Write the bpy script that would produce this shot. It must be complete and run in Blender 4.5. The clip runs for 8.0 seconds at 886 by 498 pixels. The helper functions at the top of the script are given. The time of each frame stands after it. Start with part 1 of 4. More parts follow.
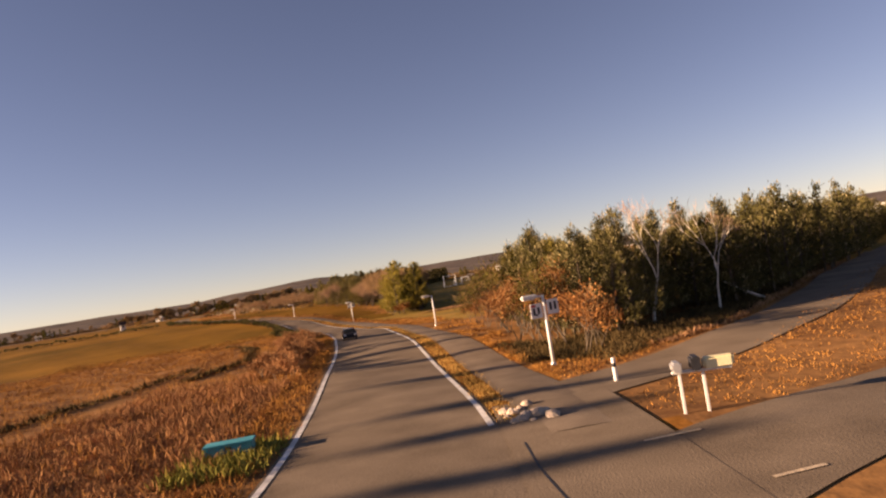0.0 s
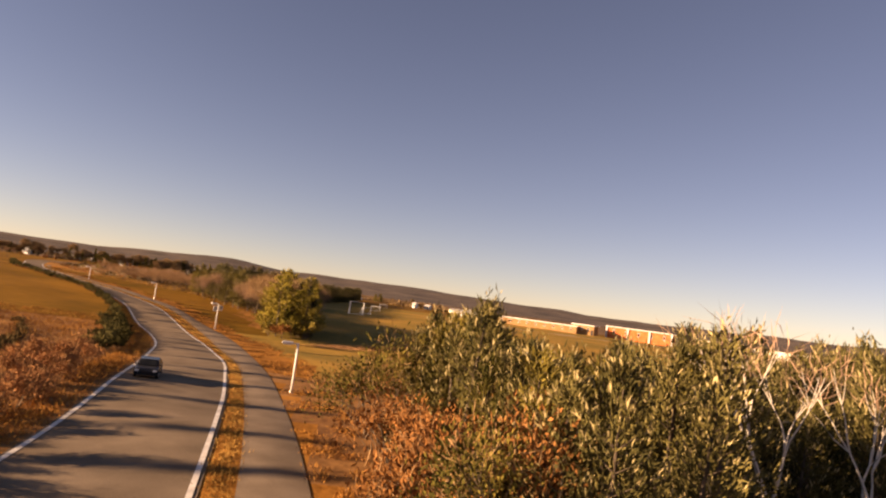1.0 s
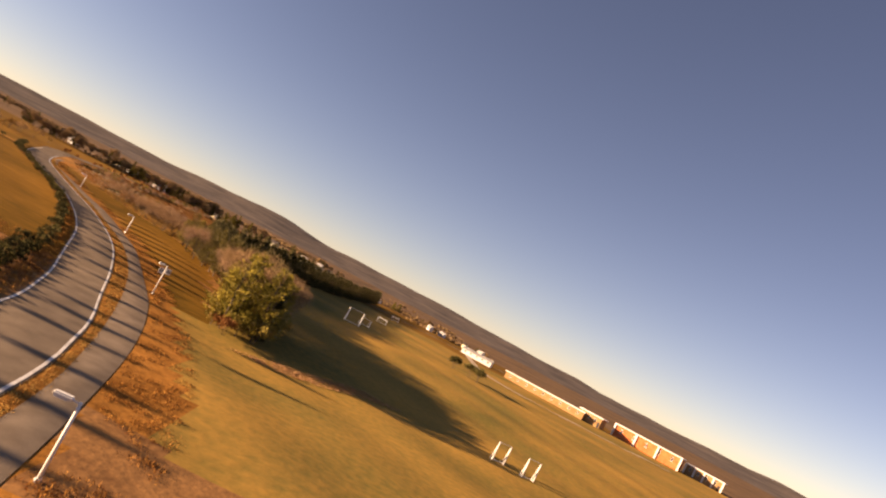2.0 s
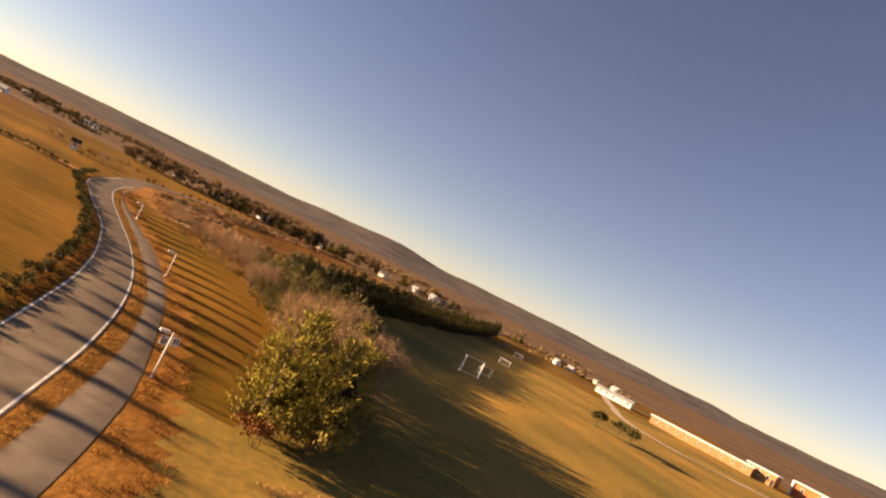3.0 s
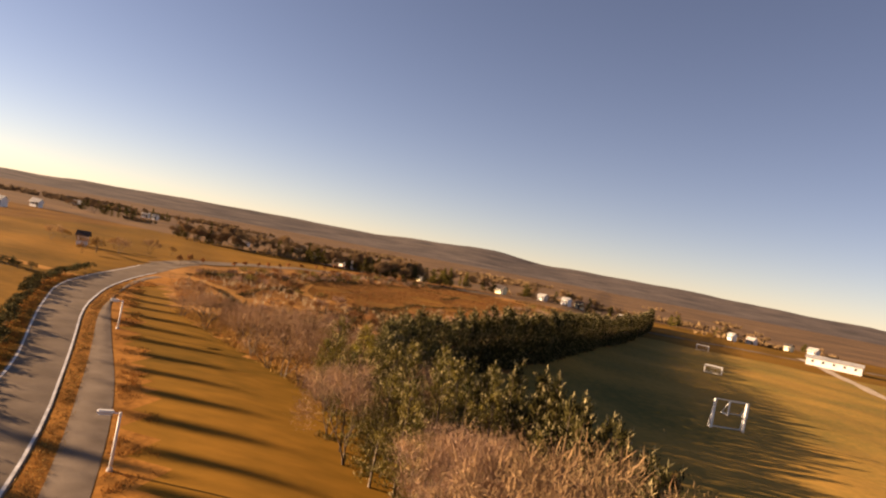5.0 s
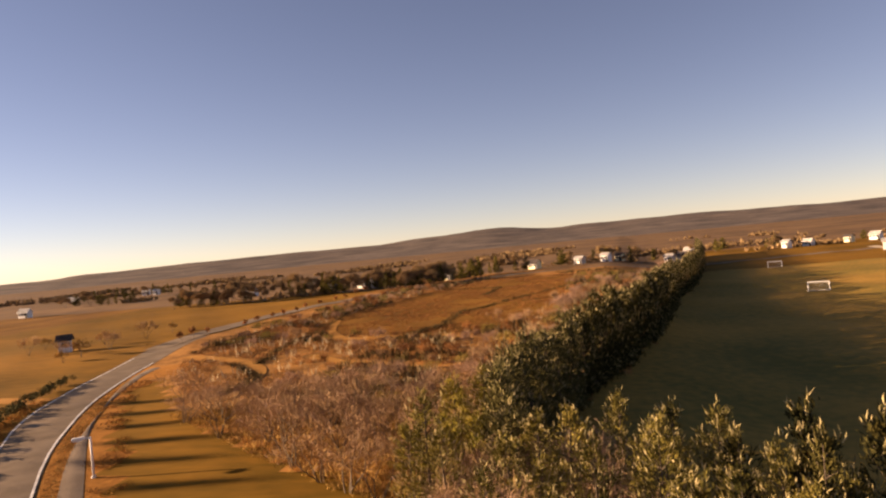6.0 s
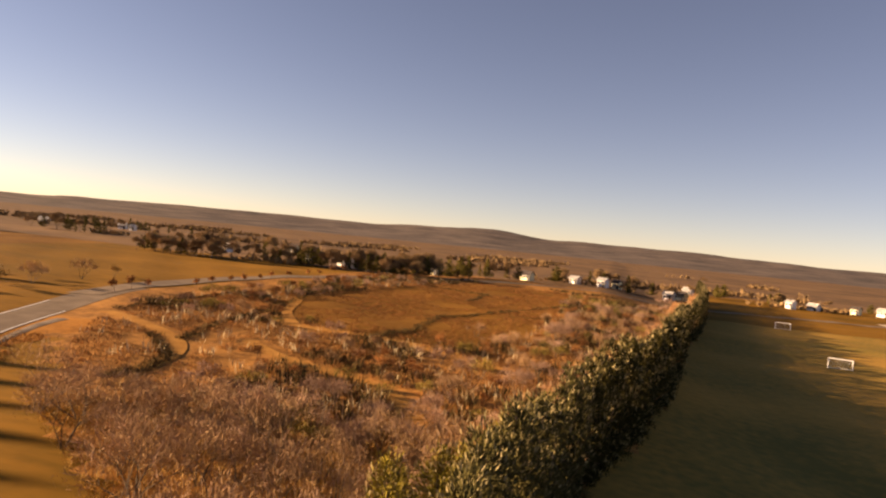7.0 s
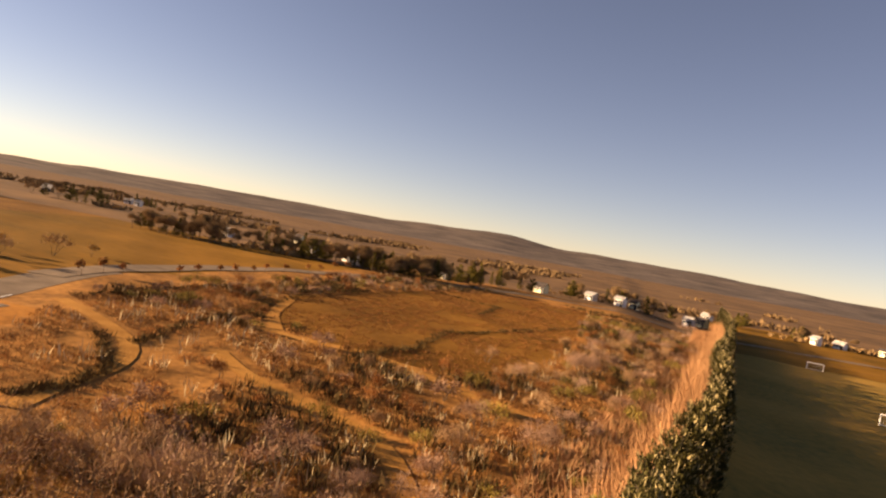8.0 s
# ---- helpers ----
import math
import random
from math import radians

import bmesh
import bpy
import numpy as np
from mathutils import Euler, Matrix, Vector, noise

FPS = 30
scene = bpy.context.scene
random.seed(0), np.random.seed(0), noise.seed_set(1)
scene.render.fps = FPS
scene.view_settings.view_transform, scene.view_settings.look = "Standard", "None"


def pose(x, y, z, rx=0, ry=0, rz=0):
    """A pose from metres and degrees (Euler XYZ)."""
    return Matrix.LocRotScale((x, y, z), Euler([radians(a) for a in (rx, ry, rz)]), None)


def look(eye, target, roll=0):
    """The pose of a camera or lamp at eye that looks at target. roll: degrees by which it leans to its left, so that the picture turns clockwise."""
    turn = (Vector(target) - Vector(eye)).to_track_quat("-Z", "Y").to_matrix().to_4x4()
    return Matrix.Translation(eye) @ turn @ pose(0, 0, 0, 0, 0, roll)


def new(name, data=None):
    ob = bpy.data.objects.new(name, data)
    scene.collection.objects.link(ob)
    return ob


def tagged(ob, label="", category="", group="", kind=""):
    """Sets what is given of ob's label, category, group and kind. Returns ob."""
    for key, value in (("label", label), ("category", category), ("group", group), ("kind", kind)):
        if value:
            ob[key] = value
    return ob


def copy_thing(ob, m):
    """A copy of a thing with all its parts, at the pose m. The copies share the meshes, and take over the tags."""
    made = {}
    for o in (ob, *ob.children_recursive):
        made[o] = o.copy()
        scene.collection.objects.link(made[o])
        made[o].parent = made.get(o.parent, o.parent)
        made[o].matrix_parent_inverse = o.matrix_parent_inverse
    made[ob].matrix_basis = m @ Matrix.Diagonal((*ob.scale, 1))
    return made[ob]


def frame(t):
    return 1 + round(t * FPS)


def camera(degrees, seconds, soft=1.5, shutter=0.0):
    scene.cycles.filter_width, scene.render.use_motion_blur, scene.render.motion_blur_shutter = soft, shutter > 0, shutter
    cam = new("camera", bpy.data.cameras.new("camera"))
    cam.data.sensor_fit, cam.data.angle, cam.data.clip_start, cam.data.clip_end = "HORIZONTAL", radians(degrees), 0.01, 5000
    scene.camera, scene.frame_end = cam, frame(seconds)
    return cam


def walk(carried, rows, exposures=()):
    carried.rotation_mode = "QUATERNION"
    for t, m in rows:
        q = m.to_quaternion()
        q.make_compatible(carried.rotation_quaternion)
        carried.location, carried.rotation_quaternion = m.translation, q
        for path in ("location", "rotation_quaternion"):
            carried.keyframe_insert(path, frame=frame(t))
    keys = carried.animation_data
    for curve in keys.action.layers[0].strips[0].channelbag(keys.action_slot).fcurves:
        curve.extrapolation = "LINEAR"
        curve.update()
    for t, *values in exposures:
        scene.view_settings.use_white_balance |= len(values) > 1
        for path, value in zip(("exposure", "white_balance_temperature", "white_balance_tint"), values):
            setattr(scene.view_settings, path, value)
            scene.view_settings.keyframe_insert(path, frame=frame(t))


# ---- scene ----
cam = camera(65.9, 8.0, soft=2.2)
PATH = [
    (0, (-0.00, 0.00, 2.90), (0.359, 19.982, 3.657), -9.2),
    (0.3, (0.41, 7.47, 3.31), (1.696, 27.406, 4.353), -6.0),
    (0.5, (0.61, 12.25, 3.87), (2.207, 32.155, 4.901), -3.7),
    (0.7, (0.88, 16.61, 4.33), (3.324, 36.431, 5.374), -1.6),
    (1, (2.05, 22.19, 4.63), (4.50, 41.974, 6.234), 7.6),
    (1.2, (3.07, 25.02, 4.88), (6.115, 44.693, 6.773), 16.4),
    (2.3, (6.99, 46.98, 11.05), (7.048, 66.908, 12.755), 30.4),
    (2.5, (6.57, 52.87, 11.64), (6.005, 72.806, 13.243), 31.5),
    (3, (4.22, 68.92, 11.75), (1.877, 88.770, 12.616), 26.3),
    (3.5, (0.72, 82.77, 11.39), (-2.411, 102.521, 11.794), 20.0),
    (4, (-2.53, 93.38, 11.85), (-6.442, 112.990, 11.941), 21.9),
    (4.5, (-5.64, 103.17, 11.74), (-10.560, 122.554, 11.477), 20.2),
    (4.7, (-6.97, 106.70, 11.39), (-11.874, 126.092, 11.594), 17.2),
    (5.8, (-17.25, 126.41, 11.18), (-22.578, 145.683, 10.922), -4.2),
    (6, (-17.96, 128.82, 11.46), (-23.016, 148.174, 11.461), -5.4),
    (6.5, (-18.84, 135.30, 11.66), (-23.580, 154.725, 11.651), 3.7),
    (7, (-20.54, 141.05, 11.87), (-25.405, 160.445, 11.622), 5.6),
    (7.5, (-22.29, 146.10, 12.04), (-27.617, 165.374, 11.845), 7.2),
    (8, (-23.35, 150.64, 12.44), (-28.521, 169.955, 12.151), 10.3),
]
walk(cam, [(t, look(eye, target, roll)) for t, eye, target, roll in PATH], [(0.0, 1.64, 7800, 40), (0.5, 1.66, 9000, 40), (1.0, 1.74, 8700, 41), (2.5, 1.86, 8100, 36), (3.5, 1.90, 8200, 34), (4.5, 1.88, 8100, 34), (6.0, 1.86, 8100, 38), (6.5, 1.88, 8700, 38), (8.0, 1.90, 8600, 35)])

# ---------------------------------------------------------------- light
SUN_UP, SUN_AT = radians(13.0), radians(5)
world = bpy.data.worlds.new("sky")
scene.world = world
world.use_nodes = True
wn = world.node_tree.nodes
sky = wn.new("ShaderNodeTexSky")
sky.sky_type = "NISHITA"
sky.sun_disc = False
sky.sun_elevation = SUN_UP
sky.sun_rotation = radians(-90) - SUN_AT
sky.air_density, sky.dust_density, sky.ozone_density = 1.1, 0.7, 1.6
sky.altitude = 3500
wn["Background"].inputs["Strength"].default_value = 0.038
world.node_tree.links.new(sky.outputs["Color"], wn["Background"].inputs["Color"])

sun = new("sun", bpy.data.lights.new("sun", "SUN"))
sun.data.energy = 4.8
sun.data.angle = radians(0.6)
sun.data.color = (1.0, 0.85, 0.55)
sun.matrix_world = look((-math.cos(SUN_UP) * math.cos(SUN_AT), -math.cos(SUN_UP) * math.sin(SUN_AT), math.sin(SUN_UP)), (0, 0, 0))


# ---------------------------------------------------------------- materials
def material(name, low, high, scale=1.0, rough=0.9, bump=0.3, detail=6.0, fine=12.0, spread=0.0, island=0.0, metal=0.0, streak=None):
    """Two colours mixed by coarse and fine noise in metres, with relief."""
    m = bpy.data.materials.new(name)
    m.use_nodes = True
    n, link = m.node_tree.nodes, m.node_tree.links.new
    b = n["Principled BSDF"]
    co = n.new("ShaderNodeNewGeometry").outputs["Position"]
    if streak:
        mp = n.new("ShaderNodeMapping")
        mp.inputs["Scale"].default_value = streak
        link(co, mp.inputs["Vector"])
        co = mp.outputs["Vector"]
    a = n.new("ShaderNodeTexNoise")
    a.inputs["Scale"].default_value, a.inputs["Detail"].default_value = scale, detail
    f = n.new("ShaderNodeTexNoise")
    f.inputs["Scale"].default_value, f.inputs["Detail"].default_value = scale * fine, 3.0
    link(co, a.inputs["Vector"])
    link(co, f.inputs["Vector"])
    add = n.new("ShaderNodeMath")
    add.operation = "MULTIPLY_ADD"
    link(f.outputs["Fac"], add.inputs[0])
    add.inputs[1].default_value = 0.5
    link(a.outputs["Fac"], add.inputs[2])
    fac = add.outputs[0]
    rng = n.new("ShaderNodeMapRange")
    rng.inputs["From Min"].default_value, rng.inputs["From Max"].default_value = 0.52, 0.98
    link(fac, rng.inputs["Value"])
    fac = rng.outputs[0]
    if spread or island:
        info = n.new("ShaderNodeObjectInfo").outputs["Random"] if spread else n.new("ShaderNodeNewGeometry").outputs["Random Per Island"]
        ma = n.new("ShaderNodeMath")
        ma.operation = "MULTIPLY_ADD"
        ma.use_clamp = True
        sh = n.new("ShaderNodeMath")
        sh.operation = "SUBTRACT"
        link(info, sh.inputs[0])
        sh.inputs[1].default_value = 0.5
        link(sh.outputs[0], ma.inputs[0])
        ma.inputs[1].default_value = spread or island
        link(fac, ma.inputs[2])
        fac = ma.outputs[0]
    mix = n.new("ShaderNodeMix")
    mix.data_type = "RGBA"
    link(fac, mix.inputs["Factor"])
    mix.inputs["A"].default_value = (*low, 1)
    mix.inputs["B"].default_value = (*high, 1)
    link(mix.outputs["Result"], b.inputs["Base Color"])
    b.inputs["Roughness"].default_value = rough
    b.inputs["Metallic"].default_value = metal
    b.inputs["Specular IOR Level"].default_value = 0.25 if rough < 0.8 else 0.03
    if bump:
        bp = n.new("ShaderNodeBump")
        bp.inputs["Strength"].default_value, bp.inputs["Distance"].default_value = bump, 0.05
        link(f.outputs["Fac"], bp.inputs["Height"])
        link(bp.outputs["Normal"], b.inputs["Normal"])
    return m


M = {}
M["asphalt"] = material("asphalt", (0.135, 0.103, 0.075), (0.225, 0.173, 0.126), 0.5, 0.85, 0.25, fine=40)
M["path"] = material("path_asphalt", (0.14, 0.107, 0.080), (0.235, 0.183, 0.137), 0.6, 0.85, 0.25, fine=40)
M["line"] = material("line_paint", (0.42, 0.40, 0.37), (0.75, 0.73, 0.70), 1.5, 0.6, 0.1)
M["rough"] = material("rough_grass", (0.12, 0.056, 0.026), (0.35, 0.175, 0.066), 0.22, 0.95, 0.9, fine=9)
M["mown"] = material("mown_grass", (0.145, 0.116, 0.032), (0.390, 0.212, 0.050), 0.045, 0.95, 0.5, fine=30)
M["orange"] = material("dry_grass", (0.18, 0.072, 0.015), (0.38, 0.165, 0.038), 0.3, 0.95, 0.9, fine=8)
M["gold"] = material("golden_field", (0.10, 0.056, 0.008), (0.25, 0.118, 0.019), 0.035, 0.95, 0.5, fine=24, streak=(0.5, 1.4, 1.0))
M["scrub"] = material("scrub_floor", (0.13, 0.060, 0.019), (0.41, 0.195, 0.058), 0.18, 0.95, 0.9, fine=8)
M["far"] = material("far_fields", (0.085, 0.057, 0.037), (0.22, 0.130, 0.066), 0.02, 0.95, 0.2, fine=10)
M["meadow"] = material("brown_meadow", (0.105, 0.047, 0.009), (0.23, 0.108, 0.022), 0.07, 0.95, 0.6, fine=18)
M["gravel"] = material("pale_gravel", (0.36, 0.28, 0.20), (0.56, 0.45, 0.33), 0.6, 0.95, 0.4)
M["bare"] = material("trodden_path", (0.28, 0.13, 0.032), (0.42, 0.21, 0.058), 0.5, 0.95, 0.5)
M["hill"] = material("hill_wood", (0.060, 0.053, 0.049), (0.165, 0.130, 0.108), 0.012, 0.95, 0.0, fine=9, streak=(1.0, 1.0, 3.0))
M["bark"] = material("bark", (0.06, 0.045, 0.035), (0.16, 0.125, 0.09), 3.0, 0.9, 0.6)
M["birch"] = material("birch_bark", (0.40, 0.36, 0.30), (0.74, 0.68, 0.59), 2.0, 0.8, 0.3)
M["needle"] = material("needles", (0.028, 0.030, 0.013), (0.155, 0.130, 0.045), 0.9, 0.8, 0.0, spread=0.35)
M["sapling"] = material("sapling_needles", (0.024, 0.027, 0.008), (0.20, 0.155, 0.036), 0.9, 0.8, 0.0, spread=0.4)
# needle colour darkened to stand in for the shaded side of the hedges
M["hedge_shade"] = material("shaded_hedge_needles", (0.010, 0.012, 0.005), (0.075, 0.062, 0.018), 0.9, 0.8, 0.0, spread=0.35)
M["pine"] = material("pine_needles", (0.050, 0.052, 0.010), (0.40, 0.31, 0.058), 0.9, 0.8, 0.0, spread=0.4)
M["candle"] = material("pale_shoots", (0.15, 0.13, 0.06), (0.46, 0.37, 0.19), 1.4, 0.8, 0.0, island=0.7)
M["olive"] = material("olive_leaves", (0.055, 0.055, 0.014), (0.34, 0.25, 0.06), 0.9, 0.8, 0.0, spread=0.4)
M["rust"] = material("rust_leaves", (0.10, 0.045, 0.018), (0.38, 0.165, 0.055), 0.9, 0.8, 0.0, spread=0.4)
M["twig"] = material("bare_twigs", (0.17, 0.095, 0.05), (0.48, 0.31, 0.16), 0.8, 0.85, 0.0, spread=0.4)
M["pale"] = material("pale_twigs", (0.34, 0.27, 0.16), (0.66, 0.54, 0.34), 0.9, 0.8, 0.0, spread=0.3)
M["tuft"] = material("grass_tufts", (0.13, 0.05, 0.018), (0.46, 0.22, 0.055), 0.35, 0.9, 0.0, island=0.8)
M["brush"] = material("brush_tufts", (0.13, 0.060, 0.023), (0.54, 0.275, 0.098), 0.2, 0.9, 0.0, island=1.0)
M["mauve"] = material("mauve_twigs", (0.14, 0.082, 0.058), (0.50, 0.325, 0.225), 0.5, 0.85, 0.0, spread=0.5)
M["mossy"] = material("thicket_tufts", (0.11, 0.065, 0.02), (0.56, 0.33, 0.10), 0.2, 0.9, 0.0, island=0.9)
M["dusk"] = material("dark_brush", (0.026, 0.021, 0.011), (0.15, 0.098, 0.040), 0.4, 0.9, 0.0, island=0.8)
M["russet"] = material("russet_crowns", (0.13, 0.082, 0.044), (0.36, 0.235, 0.115), 0.3, 0.9, 0.0, spread=0.4)
M["ruddy"] = material("ruddy_brush", (0.15, 0.069, 0.033), (0.43, 0.215, 0.095), 0.3, 0.9, 0.0, island=0.8)
M["reed"] = material("reed_tufts", (0.22, 0.11, 0.055), (0.50, 0.28, 0.14), 0.2, 0.9, 0.0, island=0.7)
M["greentuft"] = material("green_tufts", (0.10, 0.10, 0.02), (0.30, 0.26, 0.06), 0.35, 0.9, 0.0, island=0.8)
M["white"] = material("white_paint", (0.62, 0.60, 0.56), (0.80, 0.78, 0.74), 1.2, 0.5, 0.1)
M["cream"] = material("cream_paint", (0.72, 0.64, 0.38), (0.84, 0.77, 0.50), 1.5, 0.5, 0.1)
M["steel"] = material("galvanised_steel", (0.42, 0.42, 0.42), (0.62, 0.61, 0.60), 3.0, 0.4, 0.1, metal=0.6)
M["dark"] = material("dark_plastic", (0.015, 0.016, 0.02), (0.035, 0.035, 0.04), 3.0, 0.5, 0.1)
M["glass"] = material("window_glass", (0.02, 0.025, 0.03), (0.05, 0.055, 0.06), 2.0, 0.12, 0.0)
M["roof"] = material("roof_shingles", (0.07, 0.06, 0.06), (0.16, 0.135, 0.125), 1.5, 0.8, 0.4)
M["lightroof"] = material("pale_metal_roof", (0.45, 0.44, 0.43), (0.65, 0.63, 0.60), 0.6, 0.5, 0.2)
M["brick"] = material("red_cladding", (0.42, 0.11, 0.04), (0.62, 0.20, 0.08), 0.8, 0.8, 0.3)
M["tan"] = material("tan_wall", (0.27, 0.15, 0.07), (0.38, 0.225, 0.105), 0.8, 0.8, 0.3)
M["stone"] = material("pale_stone", (0.30, 0.23, 0.18), (0.58, 0.47, 0.38), 2.0, 0.9, 0.6)
M["teal"] = material("turquoise_plastic", (0.02, 0.22, 0.27), (0.05, 0.34, 0.40), 2.0, 0.5, 0.1)
M["carpaint"] = material("dark_car_paint", (0.015, 0.016, 0.02), (0.03, 0.03, 0.035), 2.0, 0.25, 0.0)
M["rubber"] = material("tyre_rubber", (0.012, 0.012, 0.012), (0.03, 0.03, 0.03), 5.0, 0.85, 0.2)
M["lampglass"] = material("headlight_lens", (0.65, 0.65, 0.65), (0.85, 0.85, 0.82), 4.0, 0.2, 0.0)
M["red"] = material("red_lens", (0.35, 0.02, 0.02), (0.5, 0.04, 0.03), 4.0, 0.3, 0.0)
M["net"] = material("white_net", (0.55, 0.55, 0.53), (0.75, 0.75, 0.72), 3.0, 0.8, 0.0)

# ---------------------------------------------------------------- the lie of the land
Y_LEFT = [-60, 60, 80, 105, 125, 140, 165, 200, 260, 350, 600, 5000]
Z_LEFT = [-1.3, -1.5, -2.0, -2.5, -1.2, -0.4, 0.9, 1.8, 2.5, 3.0, 3.0, 3.0]
Y_RIGHT = [-60, 60, 80, 105, 125, 150, 185, 250, 300, 400, 600, 5000]
Z_RIGHT = [-1.3, -1.5, -2.0, -2.5, -1.9, -1.0, -0.4, -0.2, 0.2, 1.0, 2.0, 3.0]


def soft_interp(y, ys, zs):
    return (np.interp(y, ys, zs) + np.interp(y - 5, ys, zs) + np.interp(y + 5, ys, zs)) / 3


def land(x, y):
    x, y = np.asarray(x, float), np.asarray(y, float)
    s = np.clip((x + 25) / 20, 0, 1)
    s = s * s * (3 - 2 * s)
    z = soft_interp(y, Y_LEFT, Z_LEFT) * (1 - s) + soft_interp(y, Y_RIGHT, Z_RIGHT) * s
    return z + 0.10 * np.sin(x * 0.21 + 1.3) * np.sin(y * 0.17) + 0.06 * np.sin(x * 0.43 + y * 0.31)


def h(x, y):
    return float(land(x, y))


# edges of the road, of the footway beside it and of the planted ground, as x over y
def line_of(points):
    ys = [p[1] for p in points]
    xs = [p[0] for p in points]

    g = np.arange(-80, 420, 0.25)
    table = (np.interp(g, ys, xs) + np.interp(g - 3, ys, xs) + np.interp(g + 3, ys, xs)) / 3

    def at(y):
        return float(table[min(1999, max(0, int((y + 80) * 4)))])

    return at


ROAD_L = line_of([(-4.6, -60), (-4.7, 0), (-5.0, 17), (-5.9, 29), (-7.3, 42), (-8.4, 52), (-10.9, 68), (-14.4, 86), (-18.9, 99), (-23.3, 109.5),
                  (-28.4, 122), (-34.3, 133), (-43, 146), (-54, 158.5), (-65, 172), (-72, 188), (-77, 200), (-82, 212), (-84, 240)])
ROAD_R = line_of([(1.2, -60), (1.2, 19), (0.6, 25), (-0.5, 35), (-2.0, 48), (-3.6, 60), (-6.2, 75), (-10.5, 90), (-14.0, 99), (-18.4, 111),
                  (-22.7, 121), (-28.2, 131), (-34.3, 140), (-44, 152), (-54, 164), (-62, 176), (-68.5, 190), (-73, 202), (-77, 214), (-79.5, 240)])
WALK_L = line_of([(1.9, 18), (1.6, 24), (0.6, 33), (-0.4, 43), (-1.3, 50), (-2.6, 59), (-5.0, 73), (-8.3, 85), (-10.8, 93.5), (-14.2, 104),
                  (-18.2, 115), (-22.1, 123), (-27, 131.5), (-33.2, 140), (-43, 152.5), (-53, 164.5), (-61, 177), (-67.5, 191)])
WALK_R = line_of([(4.2, 18), (3.9, 24), (3.0, 31), (2.3, 38), (1.3, 46), (0.2, 54), (-1.8, 66), (-4.4, 78.5), (-6.4, 87), (-9.3, 97.3),
                  (-13.2, 108.5), (-18.5, 119.5), (-24.3, 130.5), (-29.8, 138.6), (-36.2, 147), (-47.3, 159.5), (-56, 169.5), (-64, 181.5), (-69, 192)])
MOWN_L = line_of([(3.0, 60), (-0.5, 80), (-5.5, 97), (-10, 108), (-15.5, 119), (-20.3, 128), (-25, 135.3), (-31, 143), (-44, 158.5), (-55, 171), (-63, 183)])
THICKET = line_of([(-6.5, 112), (-11.0, 120), (-13.3, 128), (-15, 137), (-18, 145), (-22.5, 152.5), (-34.6, 161), (-42, 166), (-50, 172), (-58, 181), (-66, 192), (-71, 205)])
HEDGEROW = line_of([(-9, 112), (-10, 125), (-13, 140), (-22.5, 151), (-24.8, 157), (-23.2, 169), (-20.6, 180), (-17.0, 198), (-14.4, 216), (-12, 238), (-7, 264), (-1, 306), (3, 340), (6, 380)])


def axis(lo, hi, step, far, growth=1.16):
    mid = list(np.arange(lo, hi + step / 2, step))
    a, d = [lo], step
    while a[-1] > -far:
        d *= growth
        a.append(a[-1] - d)
    b, d = [mid[-1]], step
    while b[-1] < far:
        d *= growth
        b.append(b[-1] + d)
    return np.array(a[:0:-1] + mid + b[1:])


MEADOW = [(-60, 212), (-62, 222), (-59, 258), (-49, 305), (-29, 293), (-28, 250), (-28.5, 230), (-29.5, 212), (-35, 204), (-42, 204), (-48, 206)]


def in_meadow(x, y):
    inside = False
    for (ax, ay), (bx, by) in zip(MEADOW, MEADOW[1:] + MEADOW[:1]):
        if (ay > y) != (by > y) and x < (bx - ax) * (y - ay) / (by - ay) + ax:
            inside = not inside
    return inside


def zone(x, y, jitter):
    """Which growth covers the ground at a place."""
    x = x + jitter
    if y > 420 or y < -40 or x > 160 or x < -330:
        return 6
    if x < float(ROAD_L(y)) + 1:
        if y < 108 + 0.1 * x:
            return 0
        if y < 178:
            return 3
        if y > 292 or x < -260:
            return 6
        return 3 if x > -136 - 0.12 * (y - 200) or y < 186 else 7
    if y > 194 and x < float(HEDGEROW(y)) - 3:
        if x < -78:
            return 3 if y < 292 else 6
        if y > 330:
            return 6
        return 7 if in_meadow(x, y) else 4
    if x < float(WALK_R(y)) + 0.4 and y < 194:
        return 2
    if y < 72 - 0.25 * x:
        return 0
    if y < 112:
        return 2 if x < float(MOWN_L(y)) else 1
    if x < float(MOWN_L(y)):
        return 2
    if x < float(THICKET(y)) and y < 186:
        return 3
    if x < float(HEDGEROW(y)) + 1:
        return 4
    return 1 if y < 300 else (3 if x < 120 else 6)


def structure(name, verts, faces, mats, index=None, smooth=False):
    me = bpy.data.meshes.new(name)
    me.from_pydata([tuple(map(float, v)) for v in verts], [], faces)
    for m in mats if isinstance(mats, (list, tuple)) else [mats]:
        me.materials.append(m)
    if index is not None:
        me.polygons.foreach_set("material_index", index)
    if smooth:
        me.polygons.foreach_set("use_smooth", [True] * len(me.polygons))
    me.update()
    return tagged(new(name, me), kind="structure")


